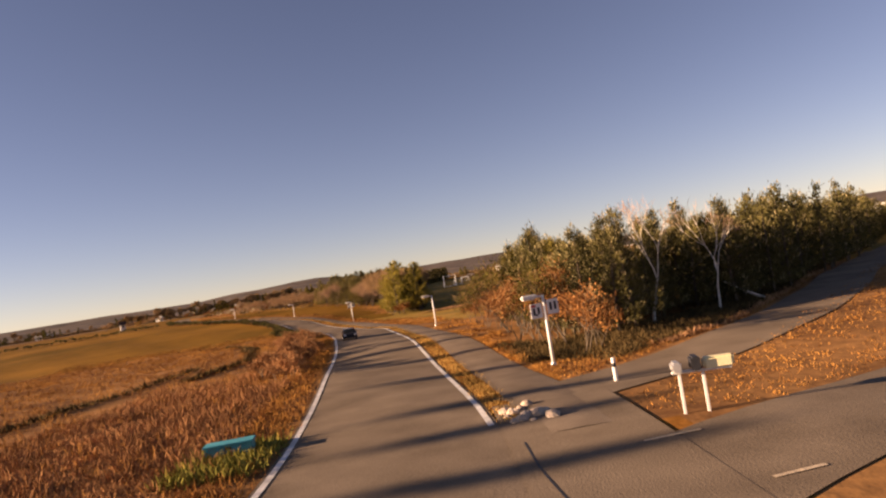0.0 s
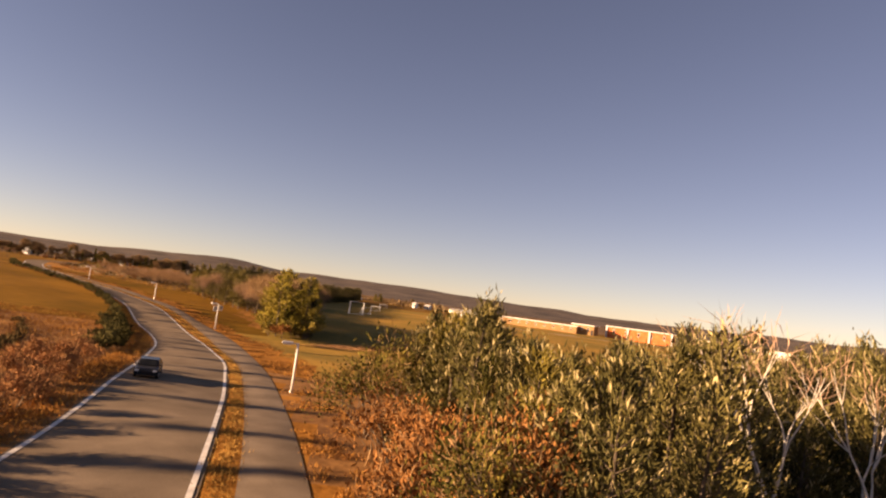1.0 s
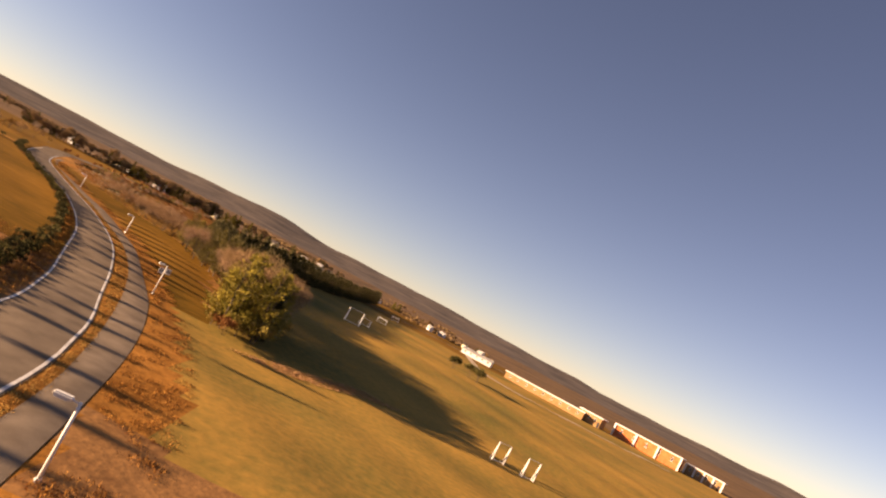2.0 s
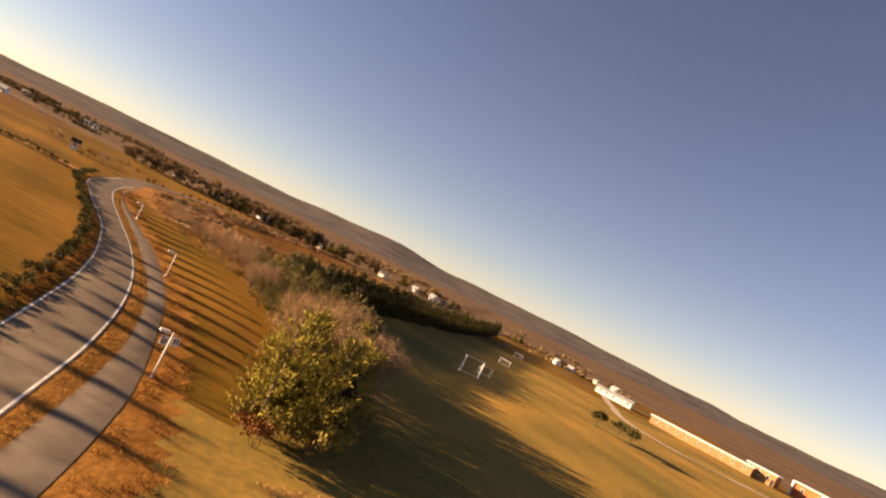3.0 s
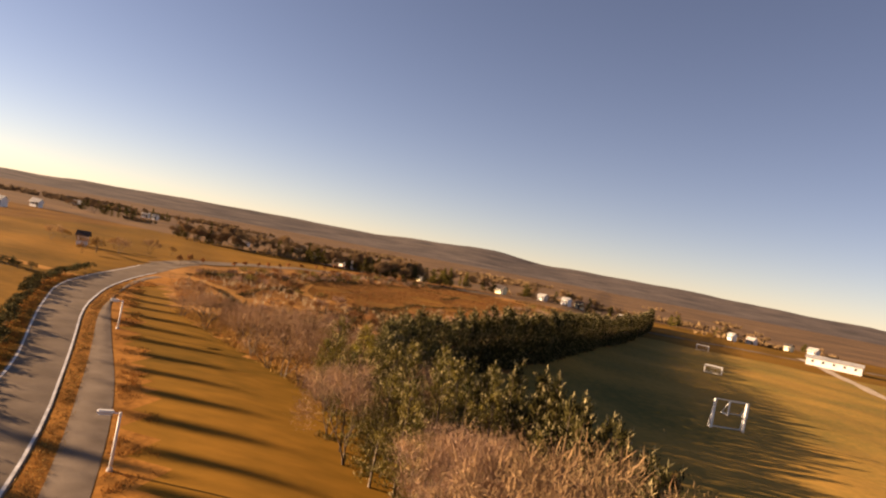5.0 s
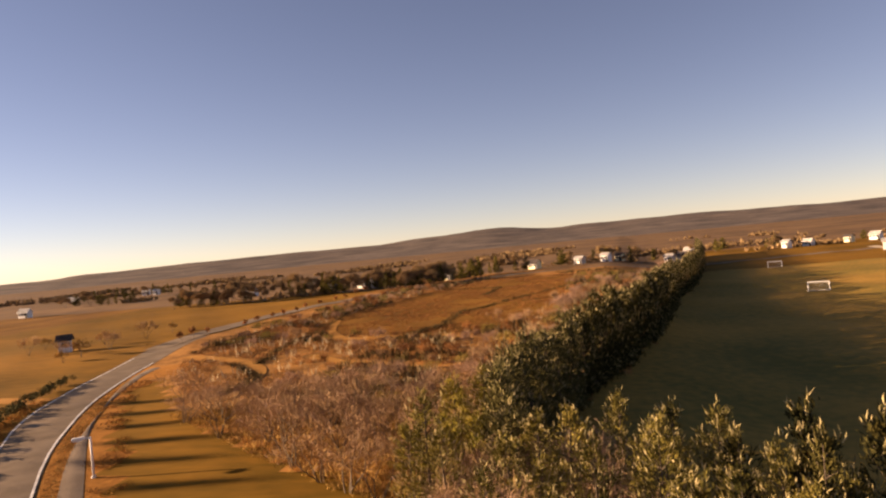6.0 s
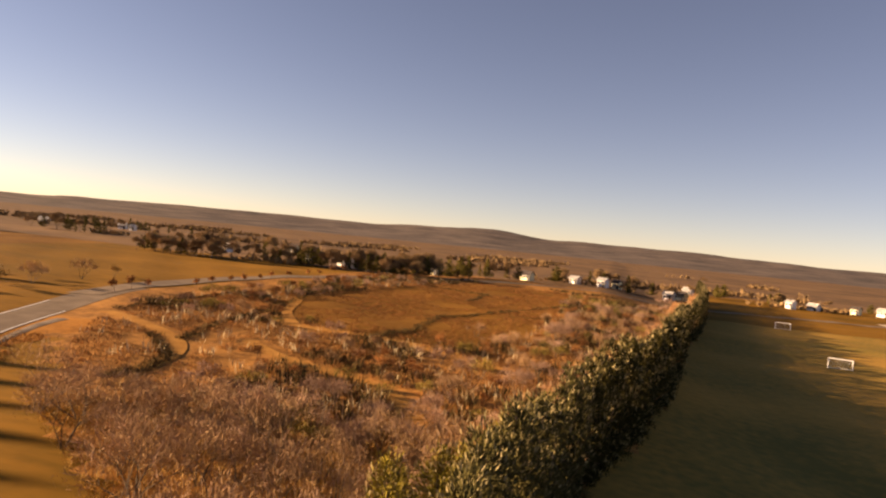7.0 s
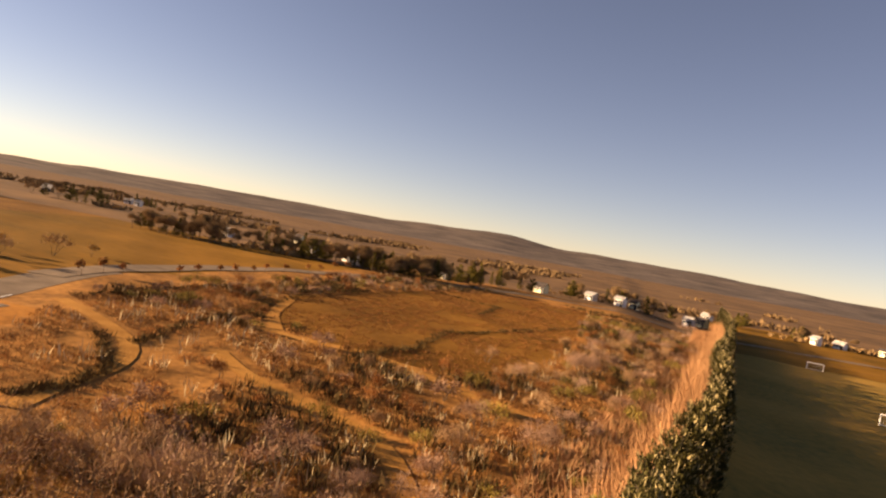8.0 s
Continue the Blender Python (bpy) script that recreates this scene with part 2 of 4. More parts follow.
xs = axis(-126, 62, 1.3, 4700)
ys = axis(-12, 262, 1.3, 4700)
gx, gy = np.meshgrid(xs, ys)
gz = land(gx, gy)
nx, ny = len(xs), len(ys)
faces, index = [], []
wob = [[noise.noise(Vector((x * 0.35, y * 0.35, 3.0))) * 1.6 for x in xs] for y in ys]
for j in range(ny - 1):
    for i in range(nx - 1):
        k = j * nx + i
        faces.append((k, k + 1, k + nx + 1, k + nx))
        index.append(zone((xs[i] + xs[i + 1]) / 2, (ys[j] + ys[j + 1]) / 2, wob[j][i]))
ground = structure("ground", np.stack([gx, gy, gz], -1).reshape(-1, 3), faces,
                   [M["rough"], M["mown"], M["orange"], M["gold"], M["scrub"], M["bare"], M["far"], M["meadow"]], index, True)
tagged(ground, "rolling autumn grassland in rust, olive and gold", "ground")


def ribbon(name, left, right, y0, y1, step, mat, lift, label, category):
    y = np.arange(y0, y1 + step / 2, step)
    v, f = [], []
    for n, yy in enumerate(y):
        a, b = float(left(yy)), float(right(yy))
        for k in range(5):
            x = a + (b - a) * k / 4
            v.append((x, yy, h(x, yy) + lift + (0.04 * math.sin(math.pi * k / 4) if lift < 0.03 else 0)))
        if n:
            for k in range(4):
                p = 5 * (n - 1) + k
                f.append((p, p + 1, p + 6, p + 5))
    return tagged(structure(name, v, f, mat, None, True), label, category)


def band(name, points, width, mat, lift, label, category, step=1.5):
    """A strip of even width along a bent line on the ground."""
    p = [Vector(q) for q in points]
    line = [p[0]]
    for a, b in zip(p[:-1], p[1:]):
        n = max(1, int((b - a).length / step))
        line += [a.lerp(b, k / n) for k in range(1, n + 1)]
    for _ in range(4):
        line = [line[0]] + [(line[k - 1] + line[k] * 2 + line[k + 1]) / 4 for k in range(1, len(line) - 1)] + [line[-1]]
    v, f = [], []
    for k, q in enumerate(line):
        d = (line[min(k + 1, len(line) - 1)] - line[max(k - 1, 0)]).normalized()
        s = Vector((-d.y, d.x))
        for e in (-0.5, -0.17, 0.17, 0.5):
            c = q + s * (width * e)
            v.append((c.x, c.y, h(c.x, c.y) + lift))
        if k:
            for e in range(3):
                a = 4 * (k - 1) + e
                f.append((a, a + 4, a + 5, a + 1))
    return tagged(structure(name, v, f, mat, None, True), label, category)


ribbon("road", ROAD_L, ROAD_R, -60, 216, 1.5, M["asphalt"], 0.02, "grey-brown asphalt country road bending through dry fields", "road")
ribbon("pavement", WALK_L, WALK_R, 17, 192, 1.5, M["path"], 0.02, "asphalt footway behind a grass strip beside the road", "footway")
ribbon("road_line", lambda y: ROAD_L(y) + 0.12, lambda y: ROAD_L(y) + 0.30, -60, 200, 1.0, M["line"], 0.042, "worn white edge line on the asphalt road", "road marking")
ribbon("road_line", lambda y: ROAD_R(y) - 0.30, lambda y: ROAD_R(y) - 0.12, 19, 196, 1.0, M["line"], 0.042, "worn white edge line on the asphalt road", "road marking")
band("side_road", [(2.2, 21.2), (4.6, 22.9), (8.7, 25.1), (12.6, 27.8), (20.6, 36.8), (27, 45.3), (46, 69), (72, 100)], 3.7, M["asphalt"], 0.034, "asphalt side road climbing past a young wood", "road")
band("side_road", [(0.5, 10), (5, 13.2), (10.5, 15.6), (20, 20), (45, 30)], 4.2, M["asphalt"], 0.030, "asphalt turning with worn white marks", "road")
band("side_road", [(2.9, 9.5), (2.9, 14), (2.9, 21.5)], 3.6, M["asphalt"], 0.038, "asphalt mouth of the side road", "road")
band("far_road", [(-78, 206), (-80.5, 216), (-81, 232), (-79, 250), (-74.5, 268), (-68, 283), (-60, 297), (-52, 308), (-44, 314), (-34, 318), (-20, 322), (10, 330), (60, 345), (120, 360)], 4.0, M["asphalt"], 0.09, "far asphalt road between dry fields", "road", 3.0)
band("road_line", [(3.9, 14.9), (5.2, 15.0)], 0.11, M["gravel"], 0.048, "worn white mark at the mouth of the turning", "road marking", 0.4)
band("road_line", [(5.1, 11.6), (6.1, 11.75)], 0.11, M["gravel"], 0.048, "worn white mark at the mouth of the turning", "road marking", 0.4)
band("road_seam", [(1.5, 16.6), (1.52, 14.2), (1.75, 11.5)], 0.05, M["dark"], 0.044, "dark tar seam across the asphalt", "road seam", 0.4)
TRACKS = [[(-50, 194), (-45.4, 190), (-40.8, 188), (-36.5, 186.5), (-33.2, 184.3), (-31, 180)], [(-49, 176), (-50.6, 180), (-50.8, 184.5), (-53.3, 189.5), (-57, 192.5), (-61, 194.5), (-68, 198)],
          [(-56, 207), (-50, 204), (-42.4, 204.6), (-36, 201), (-28, 196)], [(-61, 226), (-57, 214), (-52, 206)]]
for t in TRACKS:
    band("field_track", t, 1.25, M["bare"], 0.05, "trodden golden path through rusty scrub", "path")
band("farm_track", [(-68, 178), (-76, 180), (-90, 179), (-120, 174), (-180, 160)], 2.0, M["bare"], 0.06, "pale farm track along the field's edge", "path", 3.0)

# hills that close the horizon: height in degrees over the compass (0 ahead, to the right positive)
HILL_AT = [-180, -120, -80, -60, -50, -44, -36, -28, -20, -12, -5, 4, 12, 20, 28, 40, 80, 140, 180]
HILL_UP = [0.8, 0.9, 0.7, 0.45, 0.30, 0.45, 0.75, 0.80, 0.85, 1.28, 1.0, 0.92, 0.9, 0.55, 0.6, 0.8, 1.0, 0.8, 0.8]


def hills():
    v, f, n, rings = [], [], 360, 9
    for k in range(n):
        a = -180 + 360 * k / n
        top = float(np.interp(a, HILL_AT, HILL_UP)) + 0.10 * noise.noise(Vector((a * 0.13, 0, 0))) + 0.05 * noise.noise(Vector((a * 0.45, 5, 0)))
        for r in range(rings):
            d = 1500 + 1500 * r / (rings - 1)
            rise = (math.sin(min(1, r / (rings - 2)) * math.pi / 2)) ** 1.4
            z = 1.0 + 10 * rise + d * math.tan(radians(top)) * rise
            z += rise * 9 * noise.noise(Vector((a * 0.25, r * 0.7, 2)))
            z = z if r < rings - 1 else z - 30
            v.append((d * math.sin(radians(a)), 90 + d * math.cos(radians(a)), z))
    for k in range(n):
        for r in range(rings - 1):
            p, q = k * rings + r, (k + 1) % n * rings + r
            f.append((p, q, q + 1, p + 1))
    return tagged(structure("backdrop", v, f, M["hill"], None, True), "low wooded hills along the horizon in late autumn", "hills")


hills()


# ---------------------------------------------------------------- building blocks
def mesh(name, verts, faces, mat, smooth=False):
    me = bpy.data.meshes.new(name)
    me.from_pydata(verts.tolist() if isinstance(verts, np.ndarray) else [tuple(q) for q in verts], [], faces)
    me.materials.append(mat)
    if smooth:
        me.polygons.foreach_set("use_smooth", [True] * len(me.polygons))
    me.update()
    return me


def piece(name, me, parent, label=""):
    ob = new(name, me)
    ob.parent = parent
    return tagged(ob, label)


def part(name, bm, mat, parent, label="", smooth=False):
    me = bpy.data.meshes.new(name)
    bm.normal_update()
    bm.to_mesh(me)
    bm.free()
    me.materials.append(mat)
    if smooth:
        me.polygons.foreach_set("use_smooth", [True] * len(me.polygons))
    return piece(name, me, parent, label)


def thing(name, label, category, group="", at=(0, 0, 0), turn=0.0):
    ob = new(name)
    ob.empty_display_size = 0.2
    ob.matrix_basis = pose(*at, 0, 0, turn)
    return tagged(ob, label, category, group)


def box(bm, x0, y0, z0, x1, y1, z1, bevel=0.0):
    r = bmesh.ops.create_cube(bm, size=1.0, matrix=Matrix.LocRotScale(((x0 + x1) / 2, (y0 + y1) / 2, (z0 + z1) / 2), None, (x1 - x0, y1 - y0, z1 - z0)))
    if bevel:
        edges = {e for q in r["verts"] for e in q.link_edges}
        bmesh.ops.bevel(bm, geom=list(edges), offset=bevel, segments=2, affect="EDGES")
    return bm


def rod(bm, a, b, r0, r1=None, sides=8):
    a, b = Vector(a), Vector(b)
    d = b - a
    m = Matrix.Translation((a + b) / 2) @ d.to_track_quat("Z", "Y").to_matrix().to_4x4()
    bmesh.ops.create_cone(bm, cap_ends=True, segments=sides, radius1=r0, radius2=r0 if r1 is None else r1, depth=d.length, matrix=m)
    return bm


def tube_mesh(paths, sides=5):
    """Tapered limbs: each path is a list of (point, radius)."""
    v, f = [], []
    for path in paths:
        base = len(v)
        for k, (p, r) in enumerate(path):
            p = Vector(p)
            d = (Vector(path[min(k + 1, len(path) - 1)][0]) - Vector(path[max(k - 1, 0)][0])).normalized()
            s = d.orthogonal().normalized()
            t = d.cross(s)
            for e in range(sides):
                a = 2 * math.pi * e / sides
                v.append(p + (s * math.cos(a) + t * math.sin(a)) * r)
            if k:
                for e in range(sides):
                    q = base + (k - 1) * sides
                    f.append((q + e, q + (e + 1) % sides, q + sides + (e + 1) % sides, q + sides + e))
    return v, f


def blades(base, way, length, width, rng, bend=0.25):
    """Slim leaves: one bent quad pair as two triangles each, from arrays of base points and directions."""
    n = len(base)
    way = way / np.linalg.norm(way, axis=1, keepdims=True)
    side = np.cross(way, rng.normal(size=(n, 3)))
    side /= np.linalg.norm(side, axis=1, keepdims=True) + 1e-9
    length, width = np.asarray(length).reshape(-1, 1) * np.ones((n, 1)), np.asarray(width).reshape(-1, 1) * np.ones((n, 1))
    mid = base + way * length * 0.5 + rng.normal(size=(n, 3)) * length * bend * 0.2
    tip = base + way * length + rng.normal(size=(n, 3)) * length * bend * 0.4
    v = np.stack([base, mid + side * width / 2, tip, mid - side * width / 2], 1).reshape(-1, 3)
    f = (np.arange(n)[:, None] * 4 + np.array([0, 1, 2, 3])).tolist()
    return v, f


def crown_mesh(sprays, rng):
    """Sprays of leaves round many twig ends; each spray is (ends, ways, material, length, width, count, lift, looseness)."""
    vs, fs, mats, index = [], [], [], []
    for centres, out, mat, length, width, per, lift, loose in sprays:
        c, o = np.repeat(centres, per, 0), np.repeat(out, per, 0)
        c = c + rng.normal(size=c.shape) * loose * 0.35
        way = o + rng.normal(size=c.shape) * 0.7 + np.array([0, 0, lift])
        n = len(c)
        v, f = blades(c, way, length * rng.uniform(0.6, 1.3, n), width * rng.uniform(0.6, 1.3, n), rng)
        k = sum(len(q) for q in vs)
        vs.append(v)
        fs += [[a + k for a in q] for q in f]
        index += [len(mats)] * len(f)
        mats.append(mat)
    me = mesh("crown", np.concatenate(vs), fs, mats[0])
    for mat in mats[1:]:
        me.materials.append(mat)
    me.polygons.foreach_set("material_index", index)
    return me


def conifer(name, label, tall, wide, seed, mat, mat2, rows=10, per=8, leaf=(0.34, 0.08), tips=0.42, taper=0.9, loose=0.4, shoot=(0.34, 0.065), every=0.36):
    """A young spruce or pine: trunk with whorls of boughs, and a crown of needle sprays."""
    rng = np.random.default_rng(seed)
    ob = thing(name, label, "tree")
    paths = [[((0, 0, -0.1), 0.07 + tall * 0.008), ((rng.normal() * 0.06, rng.normal() * 0.06, tall * 0.5), 0.05 + tall * 0.004), ((0, 0, tall * 0.98), 0.012)]]
    cen, out = [], []
    for k in range(rows):
        u = (k + 0.6) / rows
        z = tall * (0.06 + 0.90 * u)
        reach = wide * (1 - u) ** taper * rng.uniform(0.8, 1.15) + 0.12
        for e in range(int(5 - 2 * u) + 1):
            a = rng.uniform(0, 2 * math.pi)
            r = reach * rng.uniform(0.7, 1.2)
            d = np.array([math.cos(a), math.sin(a), 0.25 + 0.5 * u])
            if per > 8:
                paths.append([((0, 0, z), 0.022), (tuple(np.array([0, 0, z]) + d * r), 0.006)])
            m = max(2, int(r / every))
            for q in range(1, m + 1):
                cen.append(np.array([0, 0, z]) + d * r * q / m)
                out.append(d)
    cen.append(np.array([0, 0, tall]))
    out.append(np.array([0, 0, 1.0]))
    v, f = tube_mesh(paths, 3)
    piece("trunk", mesh("trunk", v, f, M["bark"], True), ob)
    cen, out = np.array(cen), np.array(out)
    pick = rng.random(len(cen)) < tips
    pick[-1] = True
    piece("crown", crown_mesh([(cen, out, mat, *leaf, per, 0.8, loose), (cen[pick] + out[pick] * 0.15, out[pick], mat2, *shoot, 3 if shoot[0] > 0.3 else 5, 1.8, loose * 0.7)], rng), ob)
    return ob


def limbs(tall, wide, rng, stems=1, forks=3, bare=0.35, lean=0.0, deep=3):
    paths, ends = [], []

    def grow(p, d, length, r, depth):
        pts, q = [(tuple(p), r)], np.array(p, float)
        for k in range(3):
            d = d + rng.normal(size=3) * 0.13 + np.array([0, 0, 0.05])
            d = d / np.linalg.norm(d)
            q = q + d * length / 3
            pts.append((tuple(q), r * (1 - 0.18 * (k + 1))))
        paths.append(pts)
        if depth == 0:
            ends.append((q, d))
            ends.append((np.array(pts[2][0]), d))
            return
        for _ in range(forks):
            a = rng.uniform(0, 2 * math.pi)
            s = np.array([math.cos(a), math.sin(a), 0]) * wide / tall * 1.15
            grow(q, d * 0.75 + s * rng.uniform(0.5, 1.1), length * rng.uniform(0.6, 0.8), r * 0.5, depth - 1)

    for _ in range(stems):
        a = rng.uniform(0, 2 * math.pi)
        s = 0.0 if stems == 1 else 0.35
        grow(np.array([math.cos(a) * 0.02, math.sin(a) * 0.02, -0.1]), np.array([math.cos(a) * s + lean, math.sin(a) * s, 1.0]), tall * bare, 0.03 + tall * 0.012 / stems ** 0.5, deep)
    return paths, np.array([e[0] for e in ends]), np.array([e[1] for e in ends])


def broadleaf(name, label, tall, wide, seed, bark, leaf, stems=1, bare=0.36, per=6, length=0.3, width=0.13, forks=3, twigs=None, tw=3, thick=1.0):
    """A tree or shrub with forked limbs, thin twigs and sprays of small leaves."""
    rng = np.random.default_rng(seed)
    ob = thing(name, label, "shrub" if tall < 3.2 else "tree")
    paths, c, o = limbs(tall, wide, rng, stems, forks, bare, 0.0, 2 if tall < 3.2 else 3)
    k = tall / max(0.1, c[:, 2].max())
    paths = [[((p[0] * k, p[1] * k, p[2] * k), r * thick) for p, r in path] for path in paths]
    c = c * k
    v, f = tube_mesh(paths, 4 if tall > 3.2 else 3)
    piece("trunk", mesh("trunk", v, f, bark, True), ob)
    sprays = []
    if leaf:
        sprays.append((c, o, leaf, length, width, per, 0.3, 0.3 + tall * 0.14))
    if twigs:
        sprays.append((c, o, twigs, 0.10 * tall + 0.15, 0.013 + 0.002 * tall if leaf else 0.022, tw * 2 if leaf else tw + 3, 0.5, 0.4))
    piece("crown", crown_mesh(sprays, rng), ob)
    return ob


def spread(kinds, spots, seed, group, grow=(0.8, 1.2), drop=0.03):
    """Plants copies of the given trees at the spots; the first ones are the originals."""
    rng = random.Random(seed)
    used = set()
    for x, y in spots:
        k = rng.randrange(len(kinds))
        s = rng.uniform(*grow)
        m = pose(x, y, h(x, y) - drop, rng.uniform(-3, 3), rng.uniform(-3, 3), rng.uniform(0, 360)) @ Matrix.Diagonal((s * rng.uniform(0.9, 1.1), s, s * rng.uniform(0.9, 1.12), 1))
        ob = kinds[k]
        if k in used:
            ob = copy_thing(ob, m)
        used.add(k)
        ob.matrix_basis = m
        tagged(ob, group=group)
    for k, ob in enumerate(kinds):
        if k not in used:
            for o in (*ob.children_recursive, ob):
                bpy.data.objects.remove(o)


def spots_in(test, x0, x1, y0, y1, gap, seed, tries=20000, most=999):
    rng = random.Random(seed)
    got, cells = [], {}
    for _ in range(tries):
        x, y = rng.uniform(x0, x1), rng.uniform(y0, y1)
        if not test(x, y):
            continue
        c = (int(x // gap), int(y // gap))
        if any((x - a) ** 2 + (y - b) ** 2 < gap * gap for i in (-1, 0, 1) for j in (-1, 0, 1) for a, b in cells.get((c[0] + i, c[1] + j), ())):
            continue
        cells.setdefault(c, []).append((x, y))
        got.append((x, y))
        if len(got) >= most:
            break
    return got


# ---------------------------------------------------------------- the young wood beside the side road
FRONT_X, FRONT_Y = [2.5, 5.5, 10, 14.5, 18, 24, 37.6, 73], [35, 32.4, 34.0, 37.0, 40.6, 47.2, 62.5, 111]


def in_wood(x, y):
    f = float(np.interp(x, FRONT_X, FRONT_Y))
    deep = 11 if x > 8 else 17
    return x > float(WALK_R(y)) + 2.6 and f < y < f + deep and not (9.8 < x < 17 and y < f + 2.6)


SPRUCE = "young spruce with sunlit olive needle sprays in dense wood"
wood = [conifer("spruce_tree", SPRUCE, t, w, s, M["needle"] if s != 3 else M["sapling"], M["candle"], 12, 9, (0.30, 0.075), 0.30) for t, w, s in ((5.9, 1.1, 1), (5.3, 1.05, 2), (5.5, 1.15, 3), (5.1, 1.05, 4), (5.4, 1.15, 5), (6.2, 1.0, 6))]
stand = spots_in(in_wood, 1, 76, 30, 128, 1.55, 4, 60000, 340) + spots_in(in_wood, 76, 85, 110, 123, 1.6, 44, 5000, 40)
spread(wood, [q for q in stand if q[0] > 19], 5, "young wood by the side road", (0.80, 1.10))
low_wood = [conifer("spruce_tree", SPRUCE, t, w, s, M["needle"] if s != 9 else M["sapling"], M["candle"], 12, 24, (0.21, 0.044), 0.6, 0.8, 0.36, (0.22, 0.05), 0.36) for t, w, s in ((4.8, 1.2, 9), (5.4, 1.15, 10), (5.0, 1.1, 11))]
tawny = [broadleaf("tawny_tree", "tawny-leaved young tree at the wood's edge", t, 1.5, s, M["bark"], M["rust"] if s == 37 else M["sapling"], 2, 0.2, 16, 0.18, 0.065, 3, M["twig"], 1) for t, s in ((4.8, 36), (3.6, 37))]
spread(tawny, [q for q in stand if q[0] <= 9 and q[0] < float(WALK_R(q[1])) + 4.0], 43, "tawny trees at the wood's edge", (0.75, 1.1))
close = spots_in(lambda x, y: in_wood(x, y) and x >= float(WALK_R(y)) + 4.0, 1, 19, 30, 62, 1.2, 14, 20000, 150)
spread(low_wood, close, 42, "young wood by the side road", (0.85, 1.15))
edge = spots_in(lambda x, y: x > 17.2 and abs(y - float(np.interp(x, FRONT_X, FRONT_Y))) < 1.6, 17, 62, 38, 100, 1.6, 40, 20000, 34)
tall_edge = [conifer("spruce_tree", SPRUCE, t, w, s, M["needle"], M["candle"], 12, 9, (0.30, 0.075), 0.25) for t, w, s in ((5.8, 1.2, 7), (6.2, 1.1, 8))]
spread(tall_edge, edge, 41, "young wood by the side road", (0.9, 1.1))

birch = [broadleaf("birch_tree", "bare white birch forking high at the wood's edge", t, 1.05, s, M["birch"], None, 1, 0.46, forks=3, twigs=M["mauve"], tw=0, thick=1.05) for t, s in ((6.4, 21), (5.8, 26))]
for ob, (x, y) in zip(birch, ((11.1, 36.4), (15.4, 38.0))):
    ob.matrix_basis = pose(x, y, h(x, y), 0, 0, 40 * x)
    tagged(ob, group="birches at the wood's edge")
rust = [broadleaf("rust_shrub", "rusty orange shrub at the edge of the wood", t, w, s, M["bark"], M["rust"], 3, 0.3, 40, 0.15, 0.06, 2, M["twig"], 4) for t, w, s in ((2.1, 1.3, 31), (1.6, 1.2, 32), (2.4, 1.4, 33))]
verge_rust = [broadleaf("rust_shrub", "low reddish shrub on the road's grassy verge", t, 1.1, s, M["bark"], M["ruddy"], 4, 0.25, 34, 0.17, 0.05, 2, M["twig"], 3) for t, s in ((1.3, 34), (1.0, 35))]
spread(verge_rust, [(ROAD_L(y) - 1.9 - 0.9 * (n % 3), y) for n, y in enumerate(np.arange(38, 66, 1.1).tolist())], 7, "reddish shrubs on the verge", (0.7, 1.15))
spread(rust, [(4.9, 36.0), (5.6, 34.2), (4.7, 40.5), (4.2, 44), (3.9, 48), (6.9, 32.2), (3.4, 52), (5.0, 53), (2.9, 56.5), (4.5, 57), (2.4, 60), (4.0, 38), (6.0, 30.2), (6.8, 30.9)], 6, "rusty shrubs by the footway", (0.75, 1.15))

log = thing("fallen_log", "pale bare log leaning at the wood's edge", "log", at=(18.0, 39.6, h(18.0, 39.6)))
v, f = tube_mesh([[((-1.2, 0.7, 1.35), 0.06), ((-0.3, 0.25, 0.68), 0.075), ((0.75, -0.25, 0.03), 0.09)]], 8)
piece("log", mesh("log", v, f, M["birch"], True), log)

# ---------------------------------------------------------------- the belt of trees along the playing field
twiggy = [broadleaf("bare_tree", "pinkish bare tree with dense fine twigs in the tree belt", t, w, s, M["bark"], M["russet"] if s == 41 else M["mauve"], 3, 0.20, 44, 0.20, 0.022, 3, M["twig"], 3) for t, w, s in ((6.3, 2.7, 41), (5.7, 2.6, 42), (6.7, 2.8, 43))]
PINE = "yellow-green pine with a full rounded crown in the tree belt"
clump = [conifer("pine_tree", PINE, t, w, s, M["pine"], M["candle"], 13, 11, (0.40, 0.10), 0.30, 0.50) for t, w, s in ((8.2, 2.3, 51), (7.4, 2.5, 52), (6.6, 2.3, 53))]
FIR = "dark fir with pale shoots standing in the tree belt"
beltfir = [conifer("fir_tree", FIR, t, w, s, M["sapling"], M["candle"], 14, 26, (0.20, 0.04), 0.75, 0.7, 0.34, (0.26, 0.045)) for t, w, s in ((7.2, 1.6, 61), (6.6, 1.6, 62))]


BELT_L = line_of([(-6.6, 108), (-8.0, 118), (-8.6, 127), (-12.4, 137), (-18, 143), (-24, 148), (-26.5, 154)])
BELT_R = line_of([(-1.3, 106), (-2.8, 118), (-4.8, 130), (-7, 142), (-12, 148), (-17, 154)])


def in_belt(x, y):
    return float(BELT_L(y)) < x < float(BELT_R(y)) and 112 < y < 153.5


